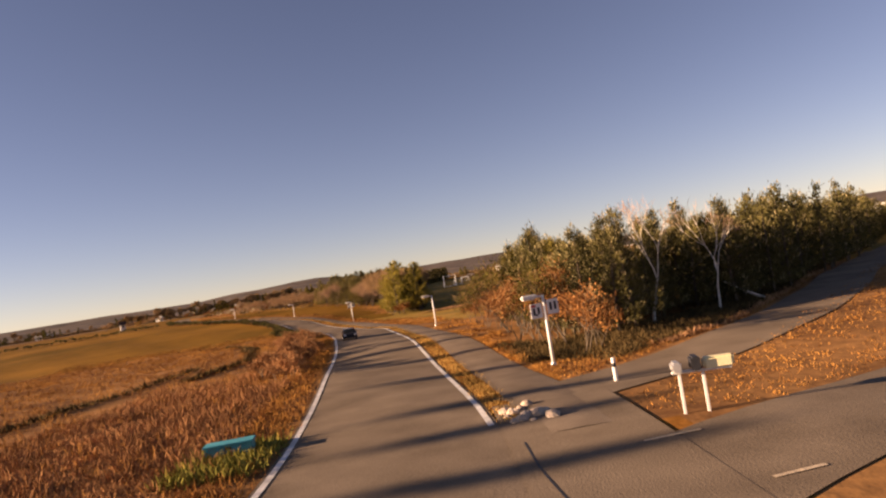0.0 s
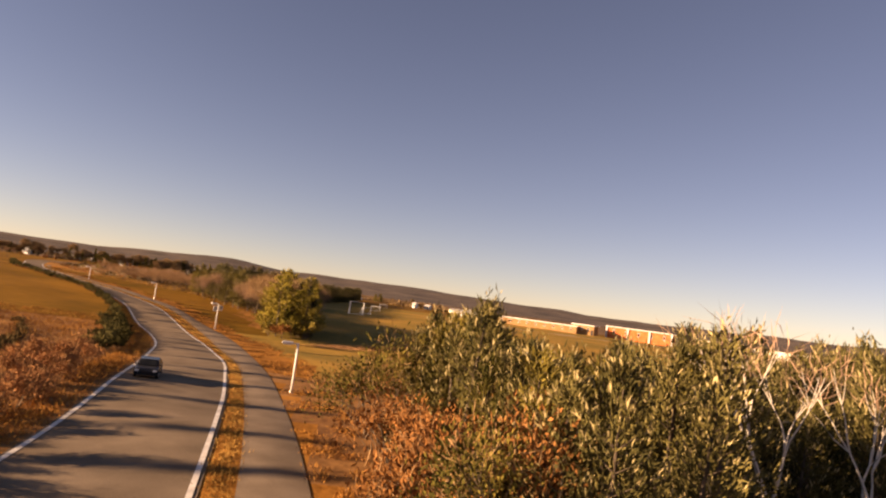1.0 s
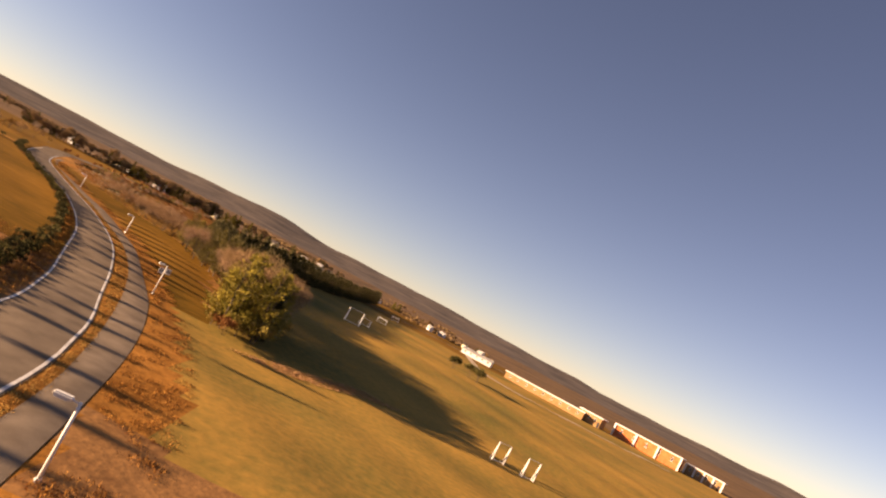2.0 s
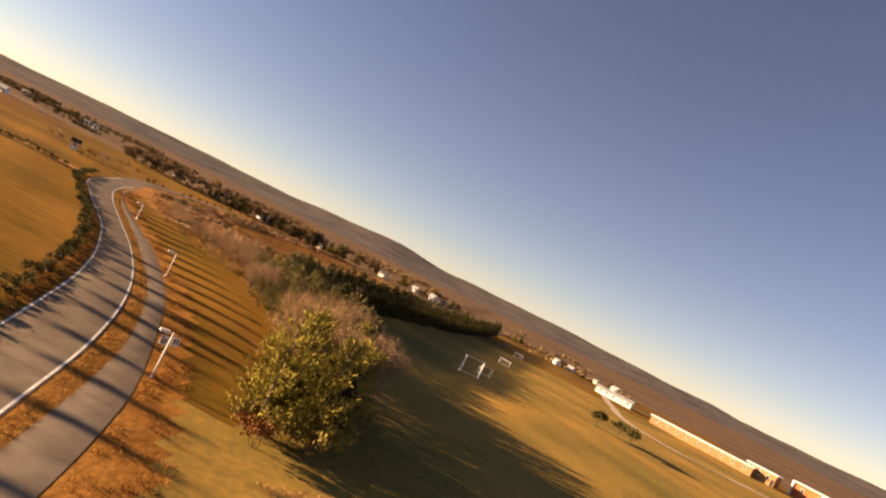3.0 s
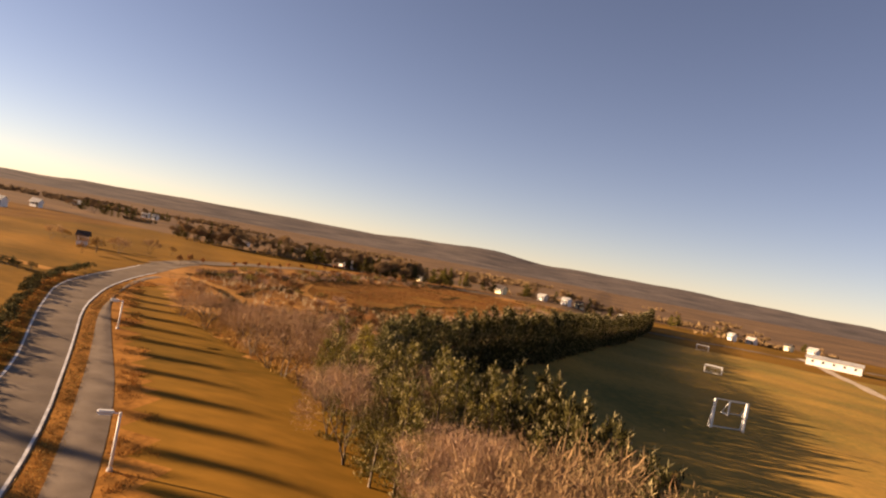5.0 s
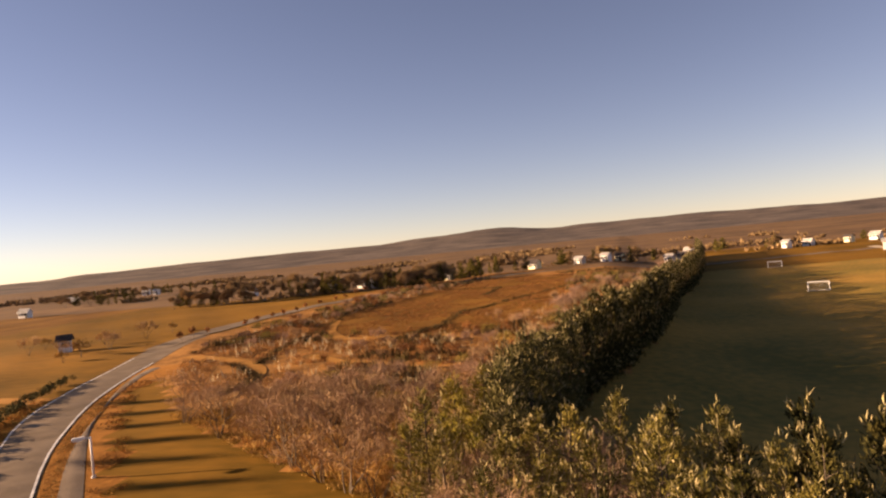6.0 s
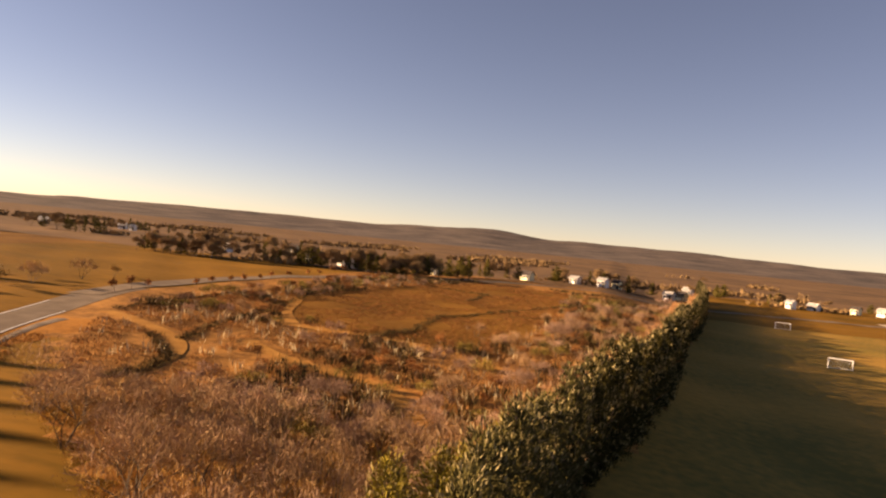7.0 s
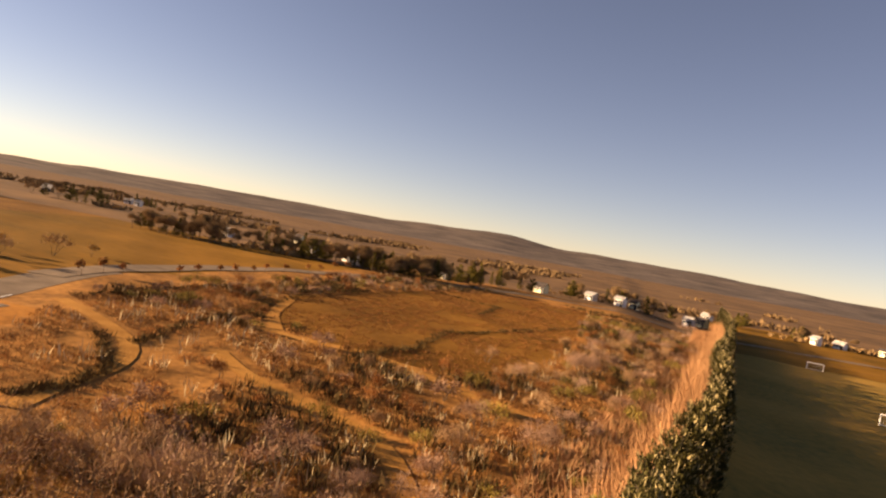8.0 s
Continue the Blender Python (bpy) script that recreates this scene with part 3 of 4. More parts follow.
belt = spots_in(lambda x, y: in_belt(x, y) and y < 139, -40, -2, 110, 140, 1.9, 8, 12000) + spots_in(lambda x, y: in_belt(x, y) and y >= 139.5, -40, -2, 139, 154, 1.5, 6, 9000)
green = [q for n, q in enumerate(belt) if q[1] < 119.5 or (q[1] < 131 and n % 3 == 0)]
spread(clump, green, 9, "tree belt by the playing field", (0.85, 1.05))
skirt = spots_in(lambda x, y: in_belt(x, y) or in_belt(x + 0.9, y + 0.5), -14, -2, 109, 124, 1.7, 77, 6000, 45)
low_olive = [broadleaf("leafy_shrub", "olive-gold shrub filling the foot of the tree belt", t, 1.6, s, M["bark"], M["olive"], 4, 0.15, 14, 0.34, 0.2, 2, M["pale"], 2) for t, s in ((2.0, 56), (2.5, 57))]
spread(low_olive, skirt, 78, "shrubs at the foot of the tree belt", (0.7, 1.1))
rest = [q for q in belt if q not in green]
firs = [q for n, q in enumerate(rest) if (q[1] > 141 and n % 3 and q[0] > -27)]
bare = [q for q in rest if q not in firs]
spread(twiggy[:2], [q for q in bare if q[1] < 136], 10, "tree belt by the playing field", (0.95, 1.13))
spread(twiggy[2:], [q for q in bare if q[1] >= 136], 13, "tree belt by the playing field", (0.55, 0.74))
spread(beltfir, firs, 11, "tree belt by the playing field", (0.68, 0.86))

EVER = "dark evergreen of the rows beside the playing field"
hedge = [conifer("hedge_conifer", EVER, t, w, s, M["needle"] if s == 71 else M["hedge_shade"], M["candle"], 13, 24, (0.22, 0.06), 0.5, 0.42, 0.30, (0.26, 0.05)) for t, w, s in ((6.6, 0.85, 71), (6.4, 0.85, 72), (7.0, 0.8, 73))]
row = []
y = 153.5
rr = random.Random(3)
while y < 372:
    row.append((float(HEDGEROW(y)) + 0.95 + rr.uniform(-0.25, 0.25), y))
    y += 0.55 if y < 215 else 0.9
# extra row added behind the belt so that it casts solid shade
shade_row = [(float(BELT_R(y)) - 0.6 - 1.3 * (n % 2) + rr.uniform(-0.3, 0.3), y) for n, y in enumerate(np.arange(114.5, 150, 0.62).tolist())]
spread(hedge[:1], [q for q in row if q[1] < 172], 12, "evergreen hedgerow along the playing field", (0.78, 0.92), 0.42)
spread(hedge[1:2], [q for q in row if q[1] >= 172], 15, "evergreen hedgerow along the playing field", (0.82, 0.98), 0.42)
spread(hedge[2:], shade_row, 28, "evergreens behind the tree belt", (0.90, 1.0), 0.42)
YOUNG = "young yellow-green fir with pale tips before the hedgerow"
young = [conifer("young_fir", YOUNG, t, w, s, M["pine"], M["candle"], 11, 22, (0.20, 0.045), 0.7, 0.6, 0.32, (0.24, 0.045)) for t, w, s in ((4.6, 1.1, 75), (3.9, 1.0, 76))]
spread(young, spots_in(lambda x, y: HEDGEROW(y) - 3.6 + 0.16 * (y - 154) < x < HEDGEROW(y) - 0.2, -30, -20, 154, 174, 1.3, 19, 6000, 50), 27, "young firs before the hedgerow", (0.7, 1.0))

# ---------------------------------------------------------------- scrub between road and hedgerow
pink = [broadleaf("scrub_bush", "pinkish bare bush in rusty scrub", t, w, s, M["bark"], M["mauve"] if s == 83 else M["twig"], 4, 0.26, 60, 0.18, 0.018, 2, M["mauve"], 4) for t, w, s in ((2.3, 1.7, 81), (1.8, 1.6, 82), (2.7, 1.8, 83))]


def in_thicket(x, y):
    return float(THICKET(y)) - 1.2 < x < float(HEDGEROW(y)) - 2.5 and 150 < y < 178 + 0.2 * (x + 25)


def in_bare_hedge(x, y):
    return float(HEDGEROW(y)) - 11.0 < x < float(HEDGEROW(y)) - 6.0 and 178 < y < 330 and not in_meadow(x, y)


thick = spots_in(in_thicket, -60, -20, 150, 182, 2.2, 13, 9000, 110)
spread(pink[:1], [q for q in thick if q[1] < 171], 26, "bare bushes of the thicket", (0.95, 1.35))
spread(pink[1:], [q for q in thick if q[1] >= 171] + spots_in(in_bare_hedge, -36, 4, 172, 330, 3.6, 18, 20000, 34) + [(-34, 213), (-29, 208.5), (-27, 210), (-25, 213.5), (-24, 218), (-26.5, 222), (-24.5, 228), (-31, 206), (-23, 236), (-22, 245)], 14, "bare bushes of the thicket", (0.55, 1.0))


def near_track(x, y):
    for t in TRACKS:
        for a, b in zip(t[:-1], t[1:]):
            dx, dy = b[0] - a[0], b[1] - a[1]
            u = max(0, min(1, ((x - a[0]) * dx + (y - a[1]) * dy) / (dx * dx + dy * dy)))
            if (x - a[0] - u * dx) ** 2 + (y - a[1] - u * dy) ** 2 < 1.2:
                return True
    return False


def in_scrub(x, y):
    return max(float(THICKET(y)), -76) + 1 < x < float(HEDGEROW(y)) - 2.8 and 172 < y < 300 and not in_meadow(x, y) and not near_track(x, y)


LOW = "low rusty bush among dry grass"
small = [broadleaf("low_bush", LOW, t, w, s, M["bark"], l, 3, 0.3, 22, 0.15, 0.045, 2, M["twig"], 2) for t, w, s, l in ((0.95, 0.8, 91, M["rust"]), (0.75, 0.7, 92, M["twig"]), (1.05, 0.7, 93, M["olive"]), (0.9, 0.7, 94, M["mauve"]))]
spread(small, spots_in(lambda x, y: in_scrub(x, y) and not (x < -46 and y < 203), -78, 0, 172, 280, 2.4, 15, 14000, 290), 16, "low bushes of the scrub", (0.6, 1.3))


DITCHES = [[(-54.5, 190.7), (-56.6, 199.5), (-58.3, 212), (-63.5, 238)], [(-42.3, 203.8), (-40.7, 211.3), (-41.2, 225.3), (-36.1, 237.6), (-28.2, 260.5)],
           [(-50.6, 177.4), (-50.2, 180.6), (-51.6, 185), (-57.7, 191.2)], [(-59.6, 273.5), (-43, 266.4), (-42.2, 248.4)], [(-68.6, 200), (-69.2, 214), (-69, 230), (-68, 262)]]
FIELD_DITCHES = [[(-17.8, 46.8), (-16.8, 51.1), (-16.2, 57.4), (-18.5, 66), (-21.9, 75)], [(-18.9, 69), (-23, 80.2), (-31, 97)], [(-23.0, 33), (-22, 41.7), (-19.7, 55.1)]]


def stuff(name, label, category, spots, mat, tall, blade, per, seed, lean=0.6):
    rng = np.random.default_rng(seed)
    q = np.array(spots)
    p = np.column_stack([q, land(q[:, 0], q[:, 1])])
    n = len(p)
    size = rng.uniform(0.55, 1.35, n)
    p, size = np.repeat(p, per, 0), np.repeat(size, per)
    base = p + rng.normal(size=p.shape) * [0.16, 0.16, 0] - [0, 0, 0.03]
    way = rng.normal(size=p.shape) * lean * [1, 1, 0.3] + [0, 0, 1.0]
    v, f = blades(base, way, tall * size * rng.uniform(0.6, 1.2, len(p)), blade * size, rng)
    ob = new(name, mesh(name, v, f, mat))
    return tagged(ob, label, category, kind="stuff")


def scatter(test, x0, x1, y0, y1, count, seed):
    rng = random.Random(seed)
    out = []
    while len(out) < count:
        x, y = rng.uniform(x0, x1), rng.uniform(y0, y1)
        if test(x, y):
            out.append((x, y))
    return out


def strip(left, right, y0, y1, count, seed):
    rng = random.Random(seed)
    out = []
    for _ in range(count):
        y = rng.uniform(y0, y1)
        a, b = left(y), right(y)
        if b > a:
            out.append((rng.uniform(a, b), y))
    return out


def patchy(x, y, k, cut, seed):
    return noise.noise(Vector((x * k, y * k, seed))) > cut


stuff("scrub_grass", "rusty and brown brush covering the scrubland", "scrub", scatter(lambda x, y: in_scrub(x, y) and patchy(x, y, 0.14, -0.28, 0), -78, 2, 172, 300, 15500, 1), M["brush"], 0.34, 0.030, 10, 2)
stuff("meadow_grass", "short reddish-brown grass of the meadow", "grass", scatter(lambda x, y: in_meadow(x, y) and patchy(x, y, 0.11, -0.22, 21), -64, -26, 202, 306, 8000, 41), M["rust"], 0.22, 0.035, 8, 42)
stuff("thicket_grass", "rusty and brown brush covering the thicket floor", "scrub", scatter(in_thicket, -60, -20, 150, 182, 2600, 3), M["mossy"], 0.42, 0.028, 10, 4)
stuff("field_grass", "tall rust-red grass of the roadside field", "grass", [q for q in strip(lambda y: -60.0, lambda y: ROAD_L(y) - 1.6, 4, 110, 13500, 5) if patchy(*q, 0.12, -0.35, 7)], M["tuft"], 0.36, 0.022, 9, 6)
stuff("near_field_grass", "short reddish grass of the roadside field", "grass", strip(lambda y: -19.0, lambda y: ROAD_L(y) - 1.7, 7, 34, 5200, 17), M["ruddy"], 0.22, 0.026, 9, 18)
stuff("ruddy_brush", "reddish brush along the roadside field", "scrub", [q for q in strip(lambda y: ROAD_L(y) - 11, lambda y: ROAD_L(y) - 1.8, 10, 44, 2600, 15) if patchy(*q, 0.16, -0.15, 5)], M["ruddy"], 0.45, 0.026, 10, 16)
stuff("verge_grass", "orange dry grass along the road's verge", "grass", strip(lambda y: ROAD_L(y) - 2.0, lambda y: ROAD_L(y) - 0.25, 6, 178, 4200, 7), M["tuft"], 0.28, 0.022, 10, 8)
stuff("strip_grass", "brown grass strip between road and footway", "grass", strip(lambda y: ROAD_R(y) + 0.15, lambda y: WALK_L(y) - 0.12, 19, 186, 3800, 9), M["mossy"], 0.16, 0.018, 10, 10)
stuff("tussock_grass", "orange tussocks beside the footway", "grass", [q for q in strip(lambda y: WALK_R(y) + 0.2, lambda y: MOWN_L(y) + 0.6, 30, 186, 4500, 11) if patchy(*q, 0.4, 0.0, 3)], M["tuft"], 0.22, 0.028, 9, 12)
# wood-edge brush takes the dark colour to paint in the shade below the trees
stuff("wood_edge_grass", "dry brush at the foot of the young wood, coloured dark for its shade", "grass", scatter(lambda x, y: x > WALK_R(y) + 0.5 and (-3.2 if x < 6.2 else -5.2) < y - float(np.interp(x, FRONT_X, FRONT_Y)) < 3.0 and y > float(np.interp(x, [3, 5.8, 9.3, 12.4, 24.8, 60], [25.6, 27.0, 29.4, 31.2, 47, 92.4])), 2, 60, 26, 95, 5200, 13), M["dusk"], 0.34, 0.028, 11, 14)
stuff("island_grass", "dry tufted grass between the side road and the turning", "grass", scatter(lambda x, y: 4.9 < x < 40 and 15.6 + 0.46 * (x - 5) < y < float(np.interp(x, [4.5, 7.1, 9.9, 13.4, 19.6, 37.7], [20.0, 22.4, 24.4, 27.5, 35.8, 57.0])) - 0.6, 4, 40, 17, 58, 3400, 23), M["tuft"], 0.12, 0.026, 7, 24)

stuff("reed_strip", "pinkish dry reeds and brush beside the evergreen hedgerow", "scrub", strip(lambda y: HEDGEROW(y) - 6.4, lambda y: HEDGEROW(y) - 1.2, 168, 340, 9500, 31), M["reed"], 0.8, 0.03, 11, 32, 0.4)
stuff("tall_reeds", "tall brown brush leaning against the evergreen hedgerow", "scrub", strip(lambda y: HEDGEROW(y) - 1.7, lambda y: HEDGEROW(y) + 0.5, 170, 340, 5200, 33), M["reed"], 2.9, 0.035, 13, 35, 0.22)
stuff("wild_hedge", "low dark brush along the ditches of the scrub", "scrub", [(x + random.Random(n).uniform(-0.5, 0.5), y) for n, (x, y) in enumerate(
    [(a[0] + (b[0] - a[0]) * u / 60, a[1] + (b[1] - a[1]) * u / 60) for line in DITCHES for a, b in zip(line[:-1], line[1:]) for u in range(60)])], M["dusk"], 0.40, 0.045, 13, 34)
stuff("ditch_grass", "dark tall grass along ditches in the roadside field", "grass", [(x + random.Random(n).uniform(-0.3, 0.3), y) for n, (x, y) in enumerate(
    [(a[0] + (b[0] - a[0]) * u / 90, a[1] + (b[1] - a[1]) * u / 90) for line in FIELD_DITCHES for a, b in zip(line[:-1], line[1:]) for u in range(90)])], M["dusk"], 0.42, 0.06, 7, 36)

stuff("dark_scrub", "small dark bushes and dead stalks dotted over the scrub", "scrub", scatter(lambda x, y: in_scrub(x, y) and not (x < -44 and y < 203) and patchy(x, y, 0.09, -0.05, 12), -78, 0, 172, 300, 2600, 71), M["dusk"], 0.8, 0.06, 14, 72, 0.3)
stuff("pale_stalks", "pale dead stalks standing in the scrub", "scrub", scatter(lambda x, y: in_scrub(x, y) and patchy(x, y, 0.11, 0.0, 15), -78, 0, 172, 290, 1000, 73), M["pale"], 0.85, 0.05, 5, 74, 0.22)

stuff("dry_strip", "thin pinkish dry grass on the mown field before the belt", "grass", [q for q in strip(lambda y: -3.0 + (y - 106) * 1.1, lambda y: 1.5 + (y - 106) * 1.1, 105.5, 118, 700, 91) if q[0] > BELT_R(q[1]) + 0.5 or q[1] < 109], M["reed"], 0.30, 0.03, 7, 92)
stuff("corner_grass", "short dry grass between footway, side road and young wood", "grass", scatter(lambda x, y: x > WALK_R(y) + 0.25 and float(np.interp(x, [3, 5.8, 9.3, 12.4, 24.8, 60], [24.6, 26.0, 28.4, 30.2, 46, 91.4])) < y < float(np.interp(x, FRONT_X, FRONT_Y)) - 1.5, 3, 40, 24, 64, 2200, 81), M["tuft"], 0.13, 0.028, 7, 82)
stuff("edging_tufts", "pale dry tufts along the edge of the side road", "grass", [(x + random.Random(n).uniform(-0.25, 0.25), y) for n, (x, y) in enumerate([(9.0 + 26 * u / 420, float(np.interp(9.0 + 26 * u / 420, [9.3, 12.4, 24.8, 60], [29.0, 30.9, 46.6, 92.0]))) for u in range(420)])], M["reed"], 0.26, 0.045, 6, 84)

# ---------------------------------------------------------------- roadside things
def lamp_post(tall, boards):
    ob = thing("street_lamp", "white street lamp with two square white boards" if boards else "slim white street lamp beside the footway", "street lamp", "lamps along the footway")
    bm = bmesh.new()
    rod(bm, (0, 0, -0.2), (0, 0, tall), 0.075, 0.055, 10)
    part("post", bm, M["white"], ob, smooth=True)
    bm = bmesh.new()
    rod(bm, (0, 0, 0), (0, 0, 0.12), 0.14, 0.12, 12)
    part("base_plate", bm, M["steel"], ob)
    bm = bmesh.new()
    rod(bm, (0.05, 0, tall - 0.08), (-0.30, 0, tall - 0.03), 0.035, 0.03, 8)
    part("arm", bm, M["white"], ob)
    bm = bmesh.new()
    box(bm, -0.95, -0.14, tall - 0.10, -0.25, 0.14, tall + 0.07, 0.05)
    head = part("lamp_head", bm, M["white"], ob)
    bm = bmesh.new()
    box(bm, -0.88, -0.10, tall - 0.13, -0.40, 0.10, tall - 0.101, 0.01)
    part("lens", bm, M["lampglass"], head)
    if boards:
        for s in (-1, 1):
            bm = bmesh.new()
            x0, x1 = (-0.62, -0.12) if s < 0 else (0.12, 0.62)
            z = tall - (0.95 if s < 0 else 0.85)
            box(bm, x0, -0.02, z, x1, 0.02, z + 0.62, 0.008)
            board = part("board", bm, M["white"], ob, "white square board")
            bm = bmesh.new()
            if s < 0:
                box(bm, x0 + 0.10, -0.026, z + 0.14, x0 + 0.20, -0.021, z + 0.44)
                box(bm, x1 - 0.20, -0.026, z + 0.18, x1 - 0.10, -0.021, z + 0.46)
                box(bm, x0 + 0.20, -0.026, z + 0.10, x1 - 0.20, -0.021, z + 0.18)
            else:
                box(bm, x0 + 0.10, -0.026, z + 0.16, x0 + 0.21, -0.021, z + 0.50)
                box(bm, x1 - 0.20, -0.026, z + 0.18, x1 - 0.10, -0.021, z + 0.52)
            part("print", bm, M["dark"], board, "plain dark bars")
            if s < 0:
                bm = box(bmesh.new(), x0 + 0.06, -0.026, z + 0.48, x0 + 0.24, -0.021, z + 0.58)
                part("print", bm, M["red"], board, "plain red bar")
            bm = bmesh.new()
            rod(bm, (0.03 * s, 0, z + 0.55), (x0 if s > 0 else x1, 0, z + 0.55), 0.015, None, 6)
            part("bracket", bm, M["steel"], ob)
    return ob


LAMPS = [(4.35, 28.9, 3.0, True), (-0.6, 63.5, 2.9, False), (-14.3, 112.2, 3.2, True), (-29.2, 138.4, 2.6, False), (-47.6, 160.6, 2.3, False)]
for x, y, t, b in LAMPS:
    lamp_post(t, b).matrix_basis = pose(x, y, h(x, y), 0, 0, 8 if y < 70 else 40)


def mailboxes():
    x, y = 5.75, 16.6
    ob = thing("mailbox_stand", "rural mailboxes in cream, grey and black on white posts", "mailbox", at=(x, y, h(x, y)), turn=-10)
    for px in (-0.28, 0.28):
        bm = bmesh.new()
        box(bm, px - 0.035, -0.035, -0.2, px + 0.035, 0.035, 1.0, 0.008)
        part("post", bm, M["white"], ob)
    bm = bmesh.new()
    box(bm, -0.45, -0.08, 0.98, 0.95, 0.08, 1.03, 0.008)
    part("rail", bm, M["white"], ob)
    for cx, mat, up, lab in ((-0.33, M["steel"], 0.0, "grey metal mailbox"), (0.12, M["dark"], 0.10, "black mailbox"), (0.66, M["cream"], -0.05, "long cream mailbox")):
        w, d, t = (0.11, 0.25, 0.24) if mat is not M["cream"] else (0.36, 0.14, 0.32)
        bm = bmesh.new()
        box(bm, cx - w, -d, 1.032, cx + w, d, 1.032 + t + up, 0.05)
        b = part("box", bm, mat, ob, lab)
        bm = bmesh.new()
        box(bm, cx - w * 0.8, -d - 0.012, 1.06, cx + w * 0.8, -d - 0.001, 1.0 + t + up, 0.004)
        part("door", bm, mat, b)
        bm = bmesh.new()
        box(bm, cx + w + 0.002, -0.02, 1.12, cx + w + 0.012, 0.05, 1.22)
        part("flag", bm, M["red"], b, "small red flag")
    return ob


mailboxes()


def marker(x, y):
    ob = thing("marker_post", "short white marker post with a dark band", "marker post", at=(x, y, h(x, y)))
    bm = bmesh.new()
    rod(bm, (0, 0, -0.1), (0, 0, 0.80), 0.07, 0.065, 10)
    p = part("post", bm, M["white"], ob)
    bm = bmesh.new()
    rod(bm, (0, 0, 0.50), (0, 0, 0.62), 0.073, 0.073, 10)
    part("band", bm, M["dark"], p, "dark reflective band")


marker(5.35, 22.6)

cab = thing("utility_box", "low turquoise plastic utility box in the roadside grass", "utility box", at=(-6.85, 20.7, h(-6.85, 20.7)), turn=6)
bm = box(bmesh.new(), -0.70, -0.28, -0.05, 0.70, 0.28, 0.40, 0.03)
part("body", bm, M["teal"], cab)
bm = box(bmesh.new(), -0.74, -0.32, 0.402, 0.74, 0.32, 0.47, 0.025)
part("lid", bm, M["teal"], cab)
bm = box(bmesh.new(), -0.10, -0.30, 0.30, 0.10, -0.282, 0.36, 0.005)
part("latch", bm, M["dark"], cab)
stuff("green_grass", "yellow-green grass round the utility box", "grass", scatter(lambda x, y: abs(x + 6.7) < 1.2 and not (abs(x + 6.85) < 0.85 and abs(y - 20.7) < 0.45), -8, -5.4, 17.6, 21.8, 420, 21), M["greentuft"], 0.35, 0.05, 7, 22)

rr = random.Random(7)
for n in range(16):
    x, y = rr.uniform(1.35, 2.6), rr.uniform(18.6, 21.0)
    s = rr.uniform(0.10, 0.24)
    bm = bmesh.new()
    bmesh.ops.create_icosphere(bm, subdivisions=2, radius=s)
    for q in bm.verts:
        q.co *= 1 + 0.3 * noise.noise(q.co * 6 + Vector((n, 0, 0)))
        q.co.z *= 0.7
    me = bpy.data.meshes.new("stone")
    bm.to_mesh(me)
    bm.free()
    me.materials.append(M["stone"])
    ob = tagged(new("stone", me), "pale rounded stone at the tip of the grass strip", "stone", "stones at the tip of the grass strip")
    ob.matrix_basis = pose(x, y, h(x, y) + s * 0.35, 0, 0, rr.uniform(0, 360))


def car(x, y, turn):
    ob = thing("car", "small dark car driving in the nearer lane", "car", at=(x, y, h(x, y) + 0.07), turn=turn)
    prof = [(-2.0, 0.30), (-2.05, 0.62), (-1.95, 0.86), (-1.0, 0.95), (-0.55, 1.42), (0.75, 1.45), (1.55, 0.98), (2.0, 0.90), (2.05, 0.5), (1.98, 0.30)]
    bm = bmesh.new()
    rows = []
    for s, k in ((-0.82, 0.97), (-0.6, 1.0), (0.6, 1.0), (0.82, 0.97)):
        rows.append([bm.verts.new((s * (0.82 if z > 1.2 else 1.0), px, z * k)) for px, z in prof])
    for a, b in zip(rows[:-1], rows[1:]):
        for k in range(len(prof)):
            j = (k + 1) % len(prof)
            bm.faces.new((a[k], a[j], b[j], b[k]))
    bm.faces.new(rows[0][::-1])
    bm.faces.new(rows[-1])
    bmesh.ops.recalc_face_normals(bm, faces=bm.faces[:])
    part("body", bm, M["carpaint"], ob)
    for a, b, lab in (((-0.99, 0.985), (-0.60, 1.385), "windscreen"), ((0.82, 1.40), (1.48, 1.03), "rear_window")):
        bm = bmesh.new()
        v = [bm.verts.new((s * w, p[0] + (-0.012 if lab == "windscreen" else 0.012), p[1] + 0.014)) for p, w in ((a, 0.62), (b, 0.52)) for s in (-1, 1)]
        bm.faces.new((v[0], v[1], v[3], v[2]))
        bmesh.ops.solidify(bm, geom=bm.faces[:], thickness=0.008)
        part(lab, bm, M["glass"], ob)
    for s in (-1, 1):
        bm = box(bmesh.new(), s * 0.62 - 0.13, -2.075, 0.60, s * 0.62 + 0.13, -2.02, 0.76, 0.01)
        part("headlight", bm, M["lampglass"], ob)
        bm = box(bmesh.new(), s * 0.66 - 0.10, 2.02, 0.66, s * 0.66 + 0.10, 2.062, 0.84, 0.01)
        part("tail_light", bm, M["red"], ob)
        bm = box(bmesh.new(), s * 0.90 - 0.07, -0.75, 0.95, s * 0.90 + 0.07, -0.62, 1.06, 0.02)
        part("mirror", bm, M["carpaint"], ob)
        for wy in (-1.28, 1.28):
            bm = rod(bmesh.new(), (s * 0.68, wy, 0.31), (s * 0.86, wy, 0.31), 0.31, 0.31, 20)
            w = part("tyre", bm, M["rubber"], ob)
            bm = rod(bmesh.new(), (s * 0.855, wy, 0.31), (s * 0.872, wy, 0.31), 0.19, 0.17, 14)
            part("rim", bm, M["steel"], w)
    ob.scale = (0.74, 0.80, 0.66)
    return ob


